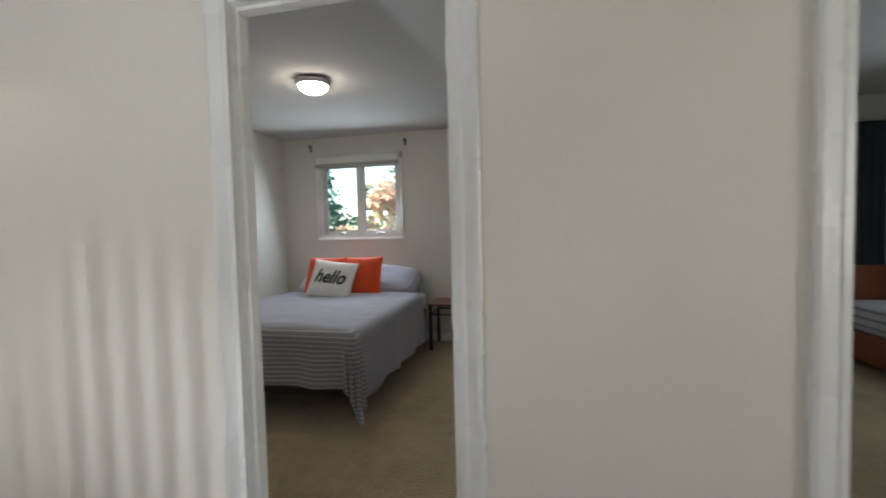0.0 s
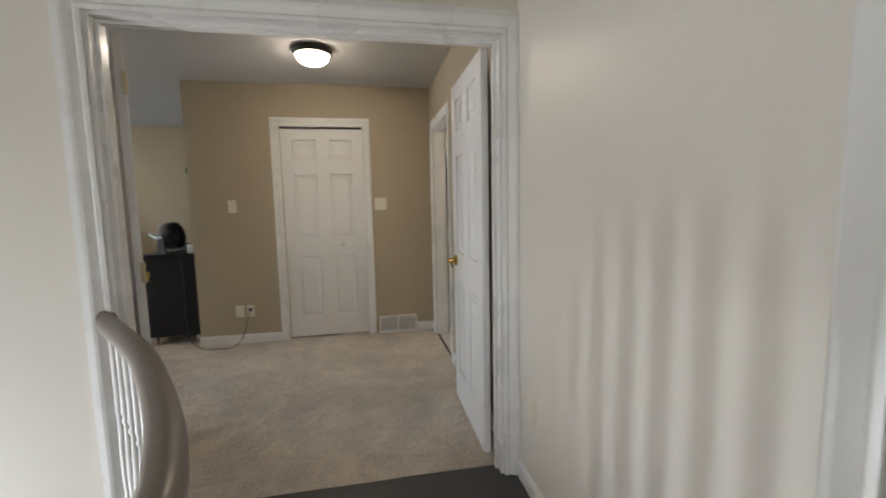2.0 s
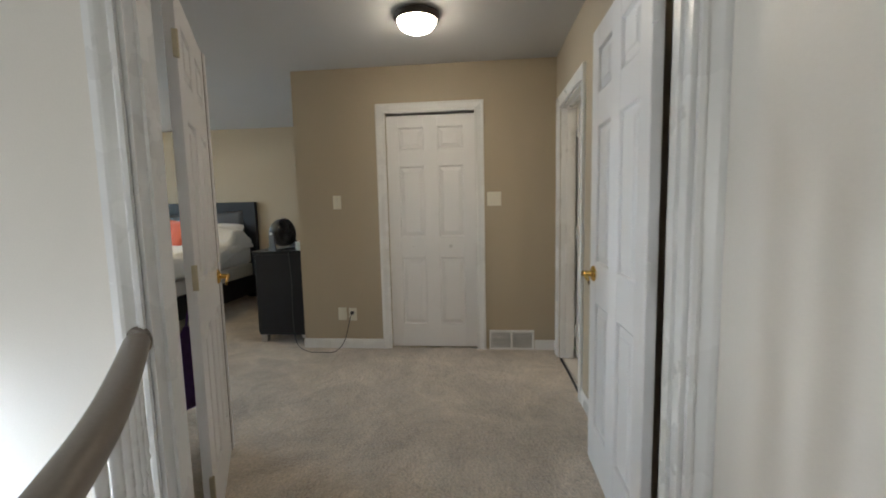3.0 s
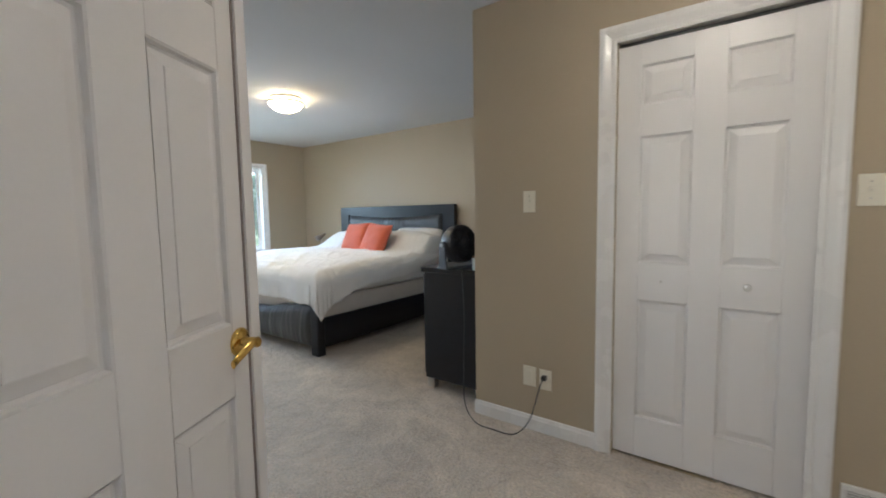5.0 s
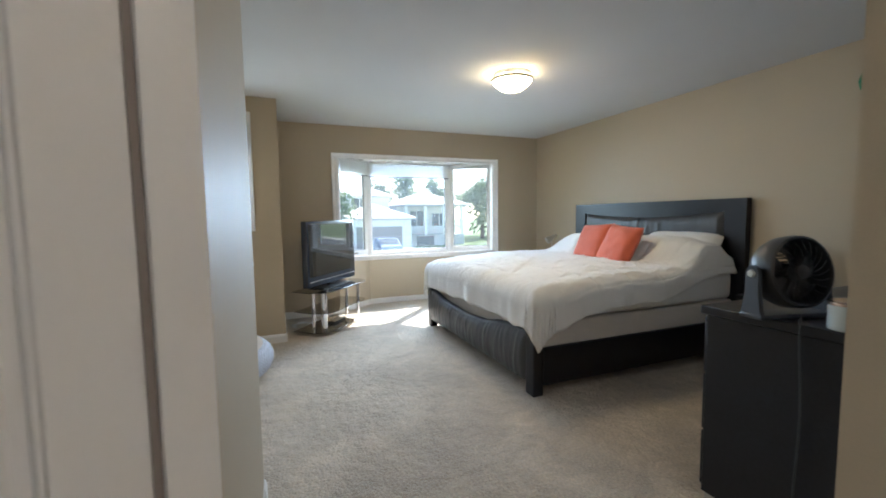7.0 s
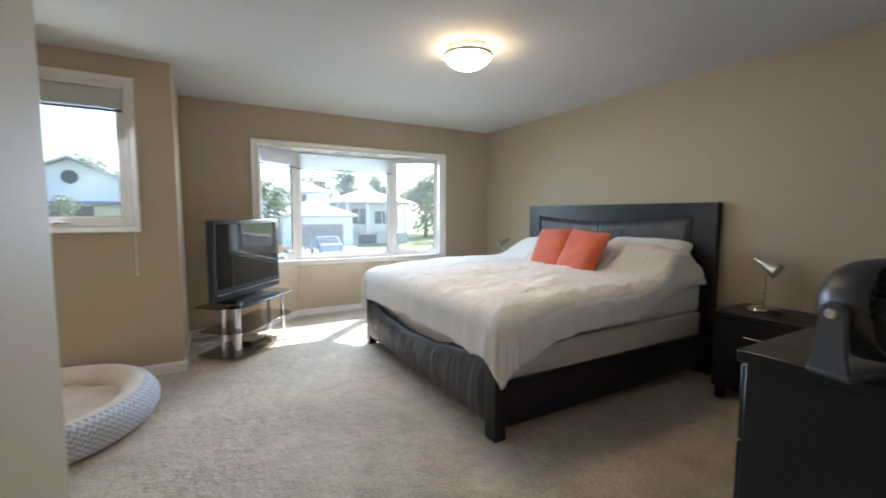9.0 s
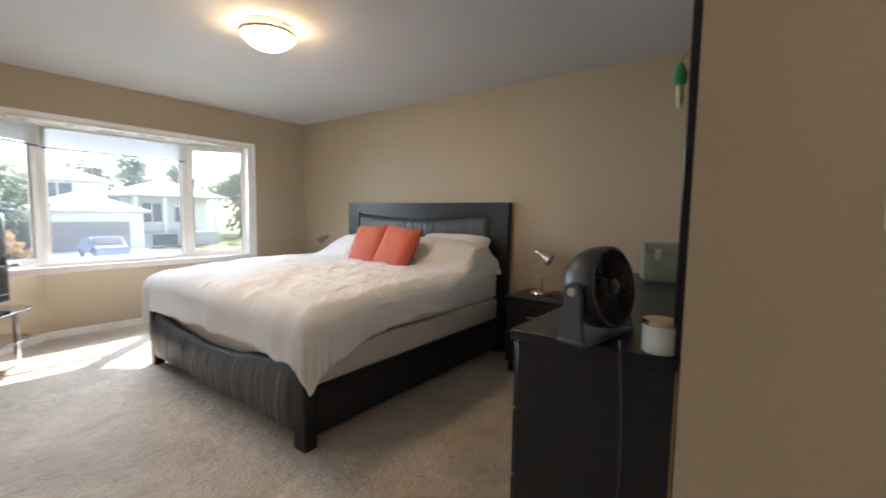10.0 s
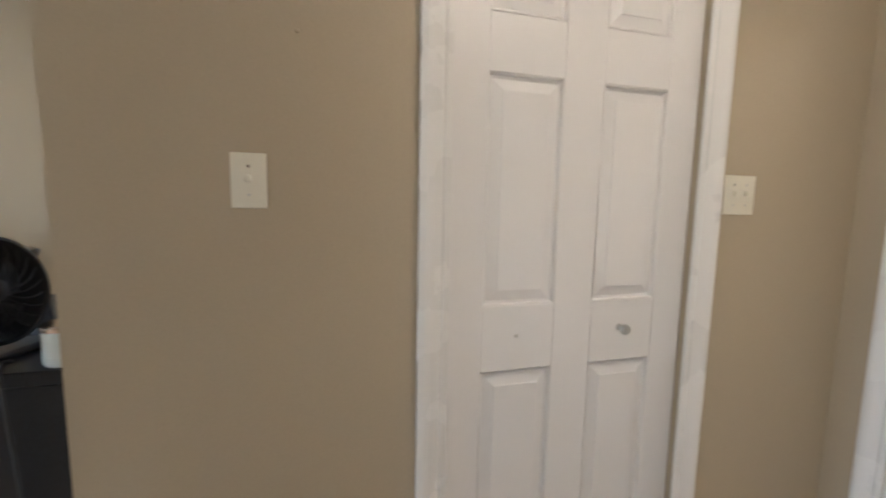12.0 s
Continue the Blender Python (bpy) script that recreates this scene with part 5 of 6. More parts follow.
jar = thing("candle_jar", pose(-5.055, -1.160, 0.87), "white glass candle jar with a rose gold lid on the dresser", "candle")
bm = B()
lathe(bm, [(0, 0), (0.044, 0), (0.047, 0.004), (0.047, 0.076), (0.045, 0.080), (0, 0.080)], Matrix(), 30)
part("jar", bm, WAX, jar)
bm = B()
lathe(bm, [(0, 0.0805), (0.0475, 0.0805), (0.0485, 0.082), (0.0485, 0.092), (0.046, 0.095), (0, 0.095)], Matrix(), 30)
part("lid", bm, COPPER, jar, "rose gold metal lid")

# television on its stand, turned towards the bed
ang = math.degrees(math.atan2(-5.746 + 4.957, -4.234 + 3.611))
tm = pose(-3.62, -4.965, 0, 0, 0, ang)
stand = thing("tv_stand", tm, "three-tier smoked glass television stand with chrome posts", "tv stand")


def shelf(x0, x1, ya, yb, z):
    bm = B()
    out = [(x0 + 0.16, -ya), (x1 - 0.16, -ya), (x1 - 0.05, -ya + 0.05), (x1, -ya + 0.17), (x1 - 0.03, yb), (x0 + 0.03, yb), (x0, -ya + 0.17), (x0 + 0.05, -ya + 0.05)]
    prism(bm, out, Matrix.Translation((0, 0, z)), 0.008)
    bmesh.ops.bevel(bm, geom=bm.edges[:], offset=0.002, segments=1, affect="EDGES")
    return bm


# local +y faces away from the room here, so the front is at -y after the turn
for z, x0, x1 in ((0.46, -0.02, 1.04), (0.235, 0.02, 1.00), (0.03, 0.0, 0.72)):
    part("shelf", shelf(x0, x1, 0.26, 0.17, z), SMOKEGLASS if z < 0.4 else DARKGLASS_TOP, stand, "smoked glass shelf")
for x, y in ((0.16, -0.13), (0.92, -0.13), (0.13, -0.02), (0.92, 0.03)):
    bm = B()
    cone(bm, (x, y, 0.0), (x, y, 0.46), 0.034 if y < -0.1 and x < 0.5 else 0.02, seg=24)
    part("post", bm, CHROME, stand, "chrome post")
tv = thing("television", tm @ Matrix.Translation((0.0, -0.02, 0.469)), "black flat screen television, switched off", "television")
bm = B()
box(bm, (0.0, -0.035, 0.040), (1.005, 0.035, 0.745), 0.012, 3)
box(bm, (0.12, 0.03, 0.16), (0.88, 0.085, 0.60), 0.03, 2)
part("case", bm, TVPLASTIC, tv)
bm = B()
box(bm, (0.034, -0.037, 0.150), (0.971, -0.0345, 0.712))
part("screen", bm, SCREEN, tv, "dark glossy screen")
bm = B()
box(bm, (0.02, -0.039, 0.096), (0.985, -0.034, 0.102))
part("trim_strip", bm, BRUSHED, tv, "thin silver strip")
bm = B()
box(bm, (0.43, -0.02, 0.012), (0.58, 0.02, 0.10), 0.004)
part("neck", bm, BLACKPLASTIC, tv)
bm = B()
box(bm, (0.24, -0.13, 0.0), (0.77, 0.12, 0.014), 0.006, 2)
part("foot", bm, BLACKPLASTIC, tv, "glossy black foot")
dvd = thing("disc_player", tm @ Matrix.Translation((0.52, -0.02, 0.038)), "slim silver-topped disc player on the lowest shelf", "disc player")
bm = B()
box(bm, (-0.13, -0.09, 0.0), (0.13, 0.09, 0.024), 0.004)
part("body", bm, BLACKPLASTIC, dvd)
bm = B()
box(bm, (-0.128, -0.088, 0.0242), (0.128, 0.088, 0.0275), 0.001)
part("lid", bm, BRUSHED, dvd, "silver top plate")
bm = B()
box(bm, (-0.10, -0.093, 0.009), (0.02, -0.0895, 0.017))
part("tray", bm, GREYPLASTIC, dvd)
remote = thing("remote_control", tm @ Matrix.Translation((0.17, -0.15, 0.468)) @ Matrix.Rotation(radians(25), 4, "Z"), "black remote control on the glass shelf", "remote control")
bm = B()
box(bm, (-0.08, -0.022, 0), (0.08, 0.022, 0.016), 0.006, 2)
part("body", bm, BLACKPLASTIC, remote)
cable = thing("cable_bundle", pose(-3.55, -5.45, 0), "white cables bundled on the carpet behind the television", "cable")
for k in range(3):
    bm = B()
    sweep(bm, smooth_path([(0.02 * k, 0.1, 0.012), (0.05 - 0.03 * k, -0.02, 0.012 + 0.006 * k), (-0.10, -0.06 - 0.02 * k, 0.015), (-0.2, 0.02 * k, 0.012), (-0.28, -0.12, 0.02)], 6), ring_section(0.006, 6))
    part("cable", bm, TRIM, cable)

# dog bed
dog = thing("dog_bed", pose(-2.74, -4.17, 0), "oval dog bed with a grey chevron bolster and tan plush inside", "dog bed")
bm = B()


def bolster(u, v, lo, hi):
    a = u * math.tau
    b = math.radians(lo + (hi - lo) * v)
    rx, ry = 0.47, 0.54
    w = 1 + 0.03 * noise.noise((2 * math.cos(a), 2 * math.sin(a), 2)) + 0.010 * math.sin(a * 14)
    r = 0.105 * w
    low = 0.8 + 0.2 * math.cos(a * 2)
    return Vector(((rx + r * math.cos(b)) * math.cos(a), (ry + r * math.cos(b)) * math.sin(a), (0.10 + r * math.sin(b) * 1.0) * (0.9 + 0.12 * low)))


surface(bm, 96, 14, lambda u, v: bolster(u, v, -88, 78))
bmesh.ops.remove_doubles(bm, verts=bm.verts[:], dist=0.0005)
part("bolster_outside", bm, CHEVRON, dog, "grey and white chevron cloth")
bm = B()
surface(bm, 96, 12, lambda u, v: bolster(u, v, 78, 235))
bmesh.ops.remove_doubles(bm, verts=bm.verts[:], dist=0.0005)
part("bolster_inside", bm, mat("oat_plush", (0.58, 0.50, 0.41), 0.95, var=0.14, scale=9, fine=150, bump=0.7, sheen=0.5), dog, "oatmeal plush lining")
bm = B()
surface(bm, 30, 30, lambda u, v: Vector(((2 * u - 1) * 0.44 * math.sqrt(1 - 0.5 * (2 * v - 1) ** 2), (2 * v - 1) * 0.50 * math.sqrt(1 - 0.5 * (2 * u - 1) ** 2),
        0.085 + 0.035 * (1 - max(abs(2 * u - 1), abs(2 * v - 1)) ** 3) + 0.02 * noise.noise((u * 5, v * 5, 0)))))
part("cushion", bm, PLUSH, dog, "tan plush cushion")

bag = thing("hanging_bag", pose(-3.00, -0.762, 0.55), "purple cloth bag hanging on the back of the open door", "bag")
bm = B()
lathe(bm, [(0, -0.16), (0.05, -0.155), (0.075, -0.08), (0.07, 0.06), (0.035, 0.17), (0.012, 0.2), (0, 0.2)], Matrix.Diagonal((1, 0.45, 1, 1)), 18)
part("sack", bm, PURPLE, bag)
bm = B()
sweep(bm, smooth_path([(0.0, 0.0, 0.19), (-0.02, 0.01, 0.28), (-0.06, 0.03, 0.352)], 4), ring_section(0.005, 6))
part("strap", bm, PURPLE, bag)

# ---- small bedroom ----
bed3 = thing("bed", pose(-2.19, 3.5, 0), "double bed with a grey striped comforter on a dark metal base", "bed")
P = Vector((-2.19, 3.5, 0))
bm = B()
for a, b in (((-0.74, -0.96, 0.15), (-0.70, 1.0, 0.20)), ((0.68, -0.96, 0.15), (0.72, 1.0, 0.20)), ((-0.70, -0.96, 0.15), (0.68, -0.92, 0.20)), ((-0.70, 0.96, 0.15), (0.68, 1.0, 0.20))):
    box(bm, a, b, 0.003)
part("frame", bm, BLACKPLASTIC, bed3, "dark metal bed frame")
for x in (-0.70, 0.70):
    for y in (-0.86, 0.05, 0.92):
        bm = B()
        cone(bm, (x, y, 0), (x, y, 0.16), 0.02, 0.026, 12)
        part("leg", bm, BLACKPLASTIC, bed3)
part("box_spring", soft_block((-0.74, -0.97, 0.20), (0.72, 1.02, 0.38), 0.02, 0.006), GREYPLASTIC, bed3, "dark cloth covered box spring")
part("mattress", soft_block((-0.74, -0.97, 0.382), (0.72, 1.02, 0.575), 0.05, 0.006), WHITECLOTH, bed3, "white mattress")

comf = thing("comforter", pose(-2.19, 3.5, 0.58), "grey comforter with pale stripes hanging over the bed sides", "comforter")


def comf_point(u, v, zone):
    side, foot = 0.50, 0.42
    hx, ya, yb = 0.72, -0.97, 0.62
    sx = (-hx - side) + u * (2 * hx + 2 * side)
    lo, hi = (ya - foot, ya + 0.05) if zone == "foot" else (ya + 0.05, yb)
    sy = lo + v * (hi - lo)
    dx, dy = max(0, abs(sx) - hx), max(0, ya - sy)
    d = math.hypot(dx, dy)
    r = 0.07
    px, py = math.copysign(min(abs(sx), hx), sx), max(sy, ya)
    drop = 0
    if d > 1e-6:
        ux, uy = math.copysign(dx / d, sx), -dy / d
        a = min(d / r, math.pi / 2)
        out = r * math.sin(a) * (1 + 0.6 * abs(2 * ux * uy)) + 0.05 * max(0, d - 0.1)
        drop = r * (1 - math.cos(a)) + max(0, d - r * math.pi / 2)
        if ux and uy:
            drop = min(drop, 0.57)
        fold = 0.018 * smoothstep(0.06, 0.3, d) * math.sin(15 * (px * abs(uy) + py * abs(ux)) + 2 * noise.noise((px * 2, py * 2, 5)))
        px, py = px + ux * (out + fold), py + uy * (out + fold)
    nz = 0.014 * noise.noise((sx * 2.5, sy * 2.5, 6)) + 0.008 * noise.noise((sx * 7, sy * 7, 1)) + 0.03 * (1 - min(1, abs(sx) / 1.1) ** 2)
    return Vector((px, py, 0.02 - drop + nz))


bm = B()
surface(bm, 90, 70, lambda u, v: comf_point(u, v, "top"))
part("top_panel", bm, GREYTOP, comf, "plain grey ribbed panel", thick=0.015)
bm = B()
surface(bm, 90, 30, lambda u, v: comf_point(u, v, "foot"))
part("striped_panel", bm, GREYCLOTH, comf, "grey panel with thin pale stripes", thick=0.015)
for x, seed in ((-0.36, 1.0), (0.36, 4.0)):
    ob = thing("bed_pillow", pose(-2.19 + x, 4.33, 0.70, -62, 6 if x > 0 else -6, 0), "grey striped bed pillow against the wall", "pillow", group="grey bed pillows")
    part("cover", pillow_mesh(0.72, 0.54, 0.25, seed=seed, soft=0.30), GREYTOP, ob)
cushion("throw_pillow", pose(-2.46, 4.06, 0.80, -22, 0, -4), 0.46, 0.44, 0.15, ORANGE2, "bright orange throw pillow on the grey bed", "orange throw pillows", 3)
cushion("throw_pillow", pose(-2.07, 4.10, 0.80, -22, 0, 4), 0.46, 0.44, 0.15, ORANGE2, "bright orange throw pillow on the grey bed", "orange throw pillows", 6)
hello = cushion("lettered_pillow", pose(-2.30, 3.90, 0.785, -28, 7, 3), 0.48, 0.42, 0.14, WHITECLOTH, "white throw pillow printed with the word hello", "", 9)
txt = bpy.data.curves.new("lettering", "FONT")
txt.body, txt.size, txt.align_x, txt.align_y, txt.extrude, txt.shear, txt.offset = "hello", 0.175, "CENTER", "CENTER", 0.001, 0.35, 0.003
tmp = new("lettering_curve", txt)
dg = bpy.context.evaluated_depsgraph_get()
tme = bpy.data.meshes.new_from_object(tmp.evaluated_get(dg))
bpy.data.objects.remove(tmp)
bm = B()
bm.from_mesh(tme)
bmesh.ops.subdivide_edges(bm, edges=[e for e in bm.edges if e.calc_length() > 0.02], cuts=3)
for v in bm.verts:
    x, z, e = v.co.x * 0.92, v.co.y * 1.15, v.co.z
    u, w = 2 * x / 0.48, 2 * z / 0.42
    k = max(0, (1 - u ** 4) * (1 - w ** 4)) ** 0.55
    v.co = (x, -0.07 * k - 0.0095 - e, z)
part("lettering", bm, INK, hello, "black script lettering")

table = thing("side_table", pose(-1.09, 4.40, 0), "small side table with a wooden top on a dark metal frame", "table")
bm = B()
box(bm, (-0.285, -0.215, 0.475), (0.285, 0.20, 0.50), 0.004)
part("top", bm, mat("dark_wood_top", (0.16, 0.085, 0.055), 0.35, var=0.2, scale=8, bump=0.05), table, "dark brown wooden top")
for x in (-0.255, 0.255):
    for y in (-0.185, 0.17):
        bm = B()
        box(bm, (x - 0.016, y - 0.016, 0), (x + 0.016, y + 0.016, 0.475), 0.003)
        part("leg", bm, BLACKPLASTIC, table, "black metal leg")
for a, b in (((-0.24, -0.193, 0.375), (0.24, -0.177, 0.391)), ((-0.24, 0.162, 0.375), (0.24, 0.178, 0.391)), ((-0.263, -0.17, 0.375), (-0.247, 0.155, 0.391)), ((0.247, -0.17, 0.375), (0.263, 0.155, 0.391))):
    bm = B()
    box(bm, a, b, 0.002)
    part("stretcher", bm, BLACKPLASTIC, table)
tray = thing("trinket_dish", pose(-1.03, 4.40, 0.50), "pale trinket dish with small white ornaments on the table", "dish")
bm = B()
lathe(bm, [(0, 0.004), (0.08, 0.0), (0.13, 0.02), (0.135, 0.025), (0.125, 0.022), (0.08, 0.008), (0, 0.008)], Matrix(), 28)
part("dish", bm, mat("pink_glazed_dish", (0.62, 0.46, 0.44), 0.3), tray)
for k, (x, y, r, h) in enumerate(((-0.03, 0.0, 0.028, 0.06), (0.04, 0.02, 0.022, 0.045), (0.0, -0.05, 0.02, 0.035))):
    bm = B()
    lathe(bm, [(0, 0.006), (r, 0.008), (r * 1.05, h * 0.5), (r * 0.7, h), (r * 0.3, h * 1.15), (0, h * 1.2)], Matrix.Translation((x, y, 0)), 16)
    part("ornament", bm, WHITECLOTH, tray, "small white ornament")

# ---- second bedroom, glimpsed through its doorway ----
curt = thing("curtain", pose(2.62, 4.54, 0), "slate blue curtain hanging to the carpet from a dark rod", "curtain")
bm = B()
surface(bm, 80, 12, lambda u, v: Vector(((u - 0.5) * 0.42, 0.03 * math.sin(u * 38) - 0.01, 0.015 + v * 2.12)))
part("cloth", bm, CURTAIN, curt, thick=0.006)
bm = B()
cone(bm, (-0.3, -0.02, 2.14), (0.37, -0.02, 2.14), 0.012, seg=12)
lathe(bm, [(0, 0), (0.02, 0.01), (0.024, 0.03), (0.016, 0.05), (0, 0.055)], Matrix.Translation((-0.3, -0.02, 2.14)) @ Matrix.Rotation(radians(-90), 4, "Y"), 14)
part("rod", bm, BLACKPLASTIC, curt, "dark curtain rod")
wbed = thing("bed", pose(2.80, 3.75, 0), "red-brown wooden bed with a striped white cover", "bed")
bm = B()
box(bm, (-0.32, 0.74, 0.0), (0.19, 0.80, 0.86), 0.01, 2)
part("headboard", bm, REDWOOD, wbed, "red-brown wooden headboard")
bm = B()
box(bm, (-0.34, -0.75, 0.06), (0.19, 0.74, 0.30), 0.01, 2)
part("frame", bm, REDWOOD, wbed)
part("mattress", soft_block((-0.33, -0.74, 0.30), (0.19, 0.73, 0.55), 0.06, 0.01), striped("striped_cover", (0.66, 0.66, 0.70), (0.30, 0.32, 0.40), 2, 0.07, 0.022), wbed, "white cover with grey stripes")

# ---- outside ----
GRASS = mat("lawn", (0.10, 0.14, 0.045), 0.95, var=0.35, scale=0.7, fine=14, bump=0.4)
ASPHALT = mat("asphalt", (0.06, 0.06, 0.062), 0.9, var=0.2, scale=0.6, fine=30, bump=0.2)
CONCRETE = mat("concrete", (0.50, 0.48, 0.45), 0.85, var=0.12, scale=0.8, fine=20, bump=0.2)
SIDING = mat("pale_siding", (0.76, 0.75, 0.73), 0.7, var=0.08, scale=0.6, fine=8, bump=0.1)
BRICK = mat("grey_brick", (0.33, 0.27, 0.25), 0.8, var=0.2, scale=1.5, fine=12, bump=0.2)
SHINGLE = mat("roof_shingle", (0.42, 0.41, 0.41), 0.9, var=0.2, scale=0.9, fine=10, bump=0.3)
DARKGLASS = mat("dark_house_glass", (0.03, 0.045, 0.06), 0.12, bump=0)
BARK = mat("bark", (0.10, 0.075, 0.055), 0.9, var=0.3, bump=0.4)
BLUEPAINT = mat("blue_car_paint", (0.13, 0.18, 0.30), 0.25, var=0.04, bump=0, coat=0.5)


def land(x, y):
    z = -2.95
    if y < -9:
        z += 0.032 * min(34, -y - 9)
    return z + 0.05 * noise.noise((x * 0.08, y * 0.08, 0))


bm = B()
xs = [-400, -200, -110, -60] + list(range(-40, 41, 4)) + [60, 110, 200, 400]
grid = [[bm.verts.new((x, y, land(x, y) if abs(x) + abs(y) < 900 else -2.5)) for y in xs] for x in xs]
for i in range(len(xs) - 1):
    for j in range(len(xs) - 1):
        bm.faces.new((grid[i][j], grid[i + 1][j], grid[i + 1][j + 1], grid[i][j + 1]))
structure("ground", bm, GRASS, "mown lawn and verges round the houses", "ground", True)


def strip(name, x0, y0, x1, y1, lift, material, label):
    bm = B()
    surface(bm, max(2, int(abs(x1 - x0) / 4)), max(2, int(abs(y1 - y0) / 4)), lambda u, v: Vector((x0 + (x1 - x0) * u, y0 + (y1 - y0) * v, land(x0 + (x1 - x0) * u, y0 + (y1 - y0) * v) + lift)))
    return structure(name, bm, material, label, name, True)


strip("road", -80, -27, 80, -18, 0.06, ASPHALT, "grey asphalt street")
strip("pavement", -80, -29.2, 80, -27.3, 0.16, CONCRETE, "pale concrete pavement")
strip("driveway", -16.0, -41, -9.6, -29.2, 0.13, CONCRETE, "pale concrete driveway")


def hip_roof(bm, x0, y0, x1, y1, z, rise, over=0.5):
    x0, y0, x1, y1 = x0 - over, y0 - over, x1 + over, y1 + over
    w, d = x1 - x0, y1 - y0
    if w >= d:
        r = [(x0 + d / 2, (y0 + y1) / 2), (x1 - d / 2, (y0 + y1) / 2)]
    else:
        r = [((x0 + x1) / 2, y0 + w / 2), ((x0 + x1) / 2, y1 - w / 2)]
    c = [bm.verts.new((x, y, z)) for x, y in ((x0, y0), (x1, y0), (x1, y1), (x0, y1))]
    e = [bm.verts.new((x, y, z - 0.18)) for x, y in ((x0, y0), (x1, y0), (x1, y1), (x0, y1))]
    t = [bm.verts.new((x, y, z + rise)) for x, y in r]
    if w >= d:
        fs = [(c[0], c[1], t[1], t[0]), (c[1], c[2], t[1]), (c[2], c[3], t[0], t[1]), (c[3], c[0], t[0])]
    else:
        fs = [(c[0], c[1], t[0]), (c[1], c[2], t[1], t[0]), (c[2], c[3], t[1]), (c[3], c[0], t[0], t[1])]
    for f in fs:
        bm.faces.new(f)
    for k in range(4):
        bm.faces.new((e[k], e[(k + 1) % 4], c[(k + 1) % 4], c[k]))
    bm.faces.new(e[::-1])
    bmesh.ops.recalc_face_normals(bm, faces=bm.faces[:])
    return bm


def house_window(house, x, y, z, w, h):
    bm = B()
    for a, b in (((x - w / 2 - 0.1, y, z - 0.1), (x - w / 2, y + 0.08, z + h + 0.1)), ((x + w / 2, y, z - 0.1), (x + w / 2 + 0.1, y + 0.08, z + h + 0.1)), ((x - w / 2, y, z - 0.1), (x + w / 2, y + 0.08, z)), ((x - w / 2, y, z + h), (x + w / 2, y + 0.08, z + h + 0.1)), ((x - 0.04, y, z), (x + 0.04, y + 0.06, z + h))):
        box(bm, a, b)
    win = part("window", bm, TRIM, house)
    bm = B()
    box(bm, (x - w / 2, y + 0.01, z), (x + w / 2, y + 0.03, z + h))
    part("pane", bm, DARKGLASS, win)


GZ = land(-13, -42) + 0.0
house = thing("house", pose(0, 0, 0), "pale two-storey house with a double garage and a covered porch", "house")
bm = B()
box(bm, (-16.2, -47.5, GZ - 1), (-9.6, -41.0, 1.15))
part("garage", bm, SIDING, house, "pale rendered garage")
bm = B()
box(bm, (-15.6, -55, GZ - 1), (-8.6, -47.5, 3.7))
part("wall", bm, SIDING, house)
bm = B()
box(bm, (-23.5, -54, GZ - 1), (-16.2, -46.5, 2.6))
part("wing", bm, SIDING, house)
bm = B()
hip_roof(bm, -16.2, -47.5, -9.6, -41.0, 1.15, 1.55)
part("garage_roof", bm, SHINGLE, house)
bm = B()
hip_roof(bm, -15.6, -55, -8.6, -47.5, 3.7, 1.7)
part("roof", bm, SHINGLE, house)
bm = B()
hip_roof(bm, -23.5, -54, -16.2, -43.6, 2.6, 1.5)
part("wing_roof", bm, SHINGLE, house)
bm = B()
box(bm, (-15.2, -40.98, GZ), (-10.6, -40.9, GZ + 2.2))
gd = part("garage_door", bm, mat("garage_door_paint", (0.27, 0.24, 0.235), 0.6), house, "grey panelled garage door")
for k in range(4):
    bm = B()
    box(bm, (-15.1, -40.9, GZ + 0.08 + k * 0.54), (-10.7, -40.87, GZ + 0.56 + k * 0.54), 0.01)
    part("panel", bm, gd.data.materials[0], gd)
for k in range(4):
    x = -23.1 + k * 2.2
    bm = B()
    box(bm, (x - 0.14, -43.9, GZ), (x + 0.14, -43.6, 2.45), 0.02)
    part("porch_post", bm, TRIM, house, "white porch post")
bm = B()
box(bm, (-23.3, -46.5, GZ - 0.5), (-16.3, -43.5, GZ + 1.15))
part("porch_floor", bm, CONCRETE, house)
bm = B()
for k in range(30):
    box(bm, (-23.0 + k * 0.22, -43.85, GZ + 1.2), (-22.95 + k * 0.22, -43.8, GZ + 2.0))
box(bm, (-23.1, -43.88, GZ + 2.0), (-16.4, -43.77, GZ + 2.1))
part("porch_rail", bm, TRIM, house, "white porch railing")
house_window(house, -12.2, -47.48, 1.9 + 0.3, 1.9, 1.2)
house_window(house, -18.6, -46.48, GZ + 1.9, 1.6, 1.9)
house_window(house, -21.4, -46.48, GZ + 1.9, 1.8, 1.6)
bm = B()
box(bm, (-19.6, -43.52, GZ + 0.02), (-17.6, -43.42, GZ + 1.0))
part("basement_window", bm, DARKGLASS, house)
for k in range(6):
    bm = B()
    box(bm, (-16.9, -43.5 + k * 0.3, GZ - 0.2), (-15.6 - 0.6, -43.2 + k * 0.3, GZ + 1.1 - k * 0.19))
    part("step", bm, CONCRETE, house)

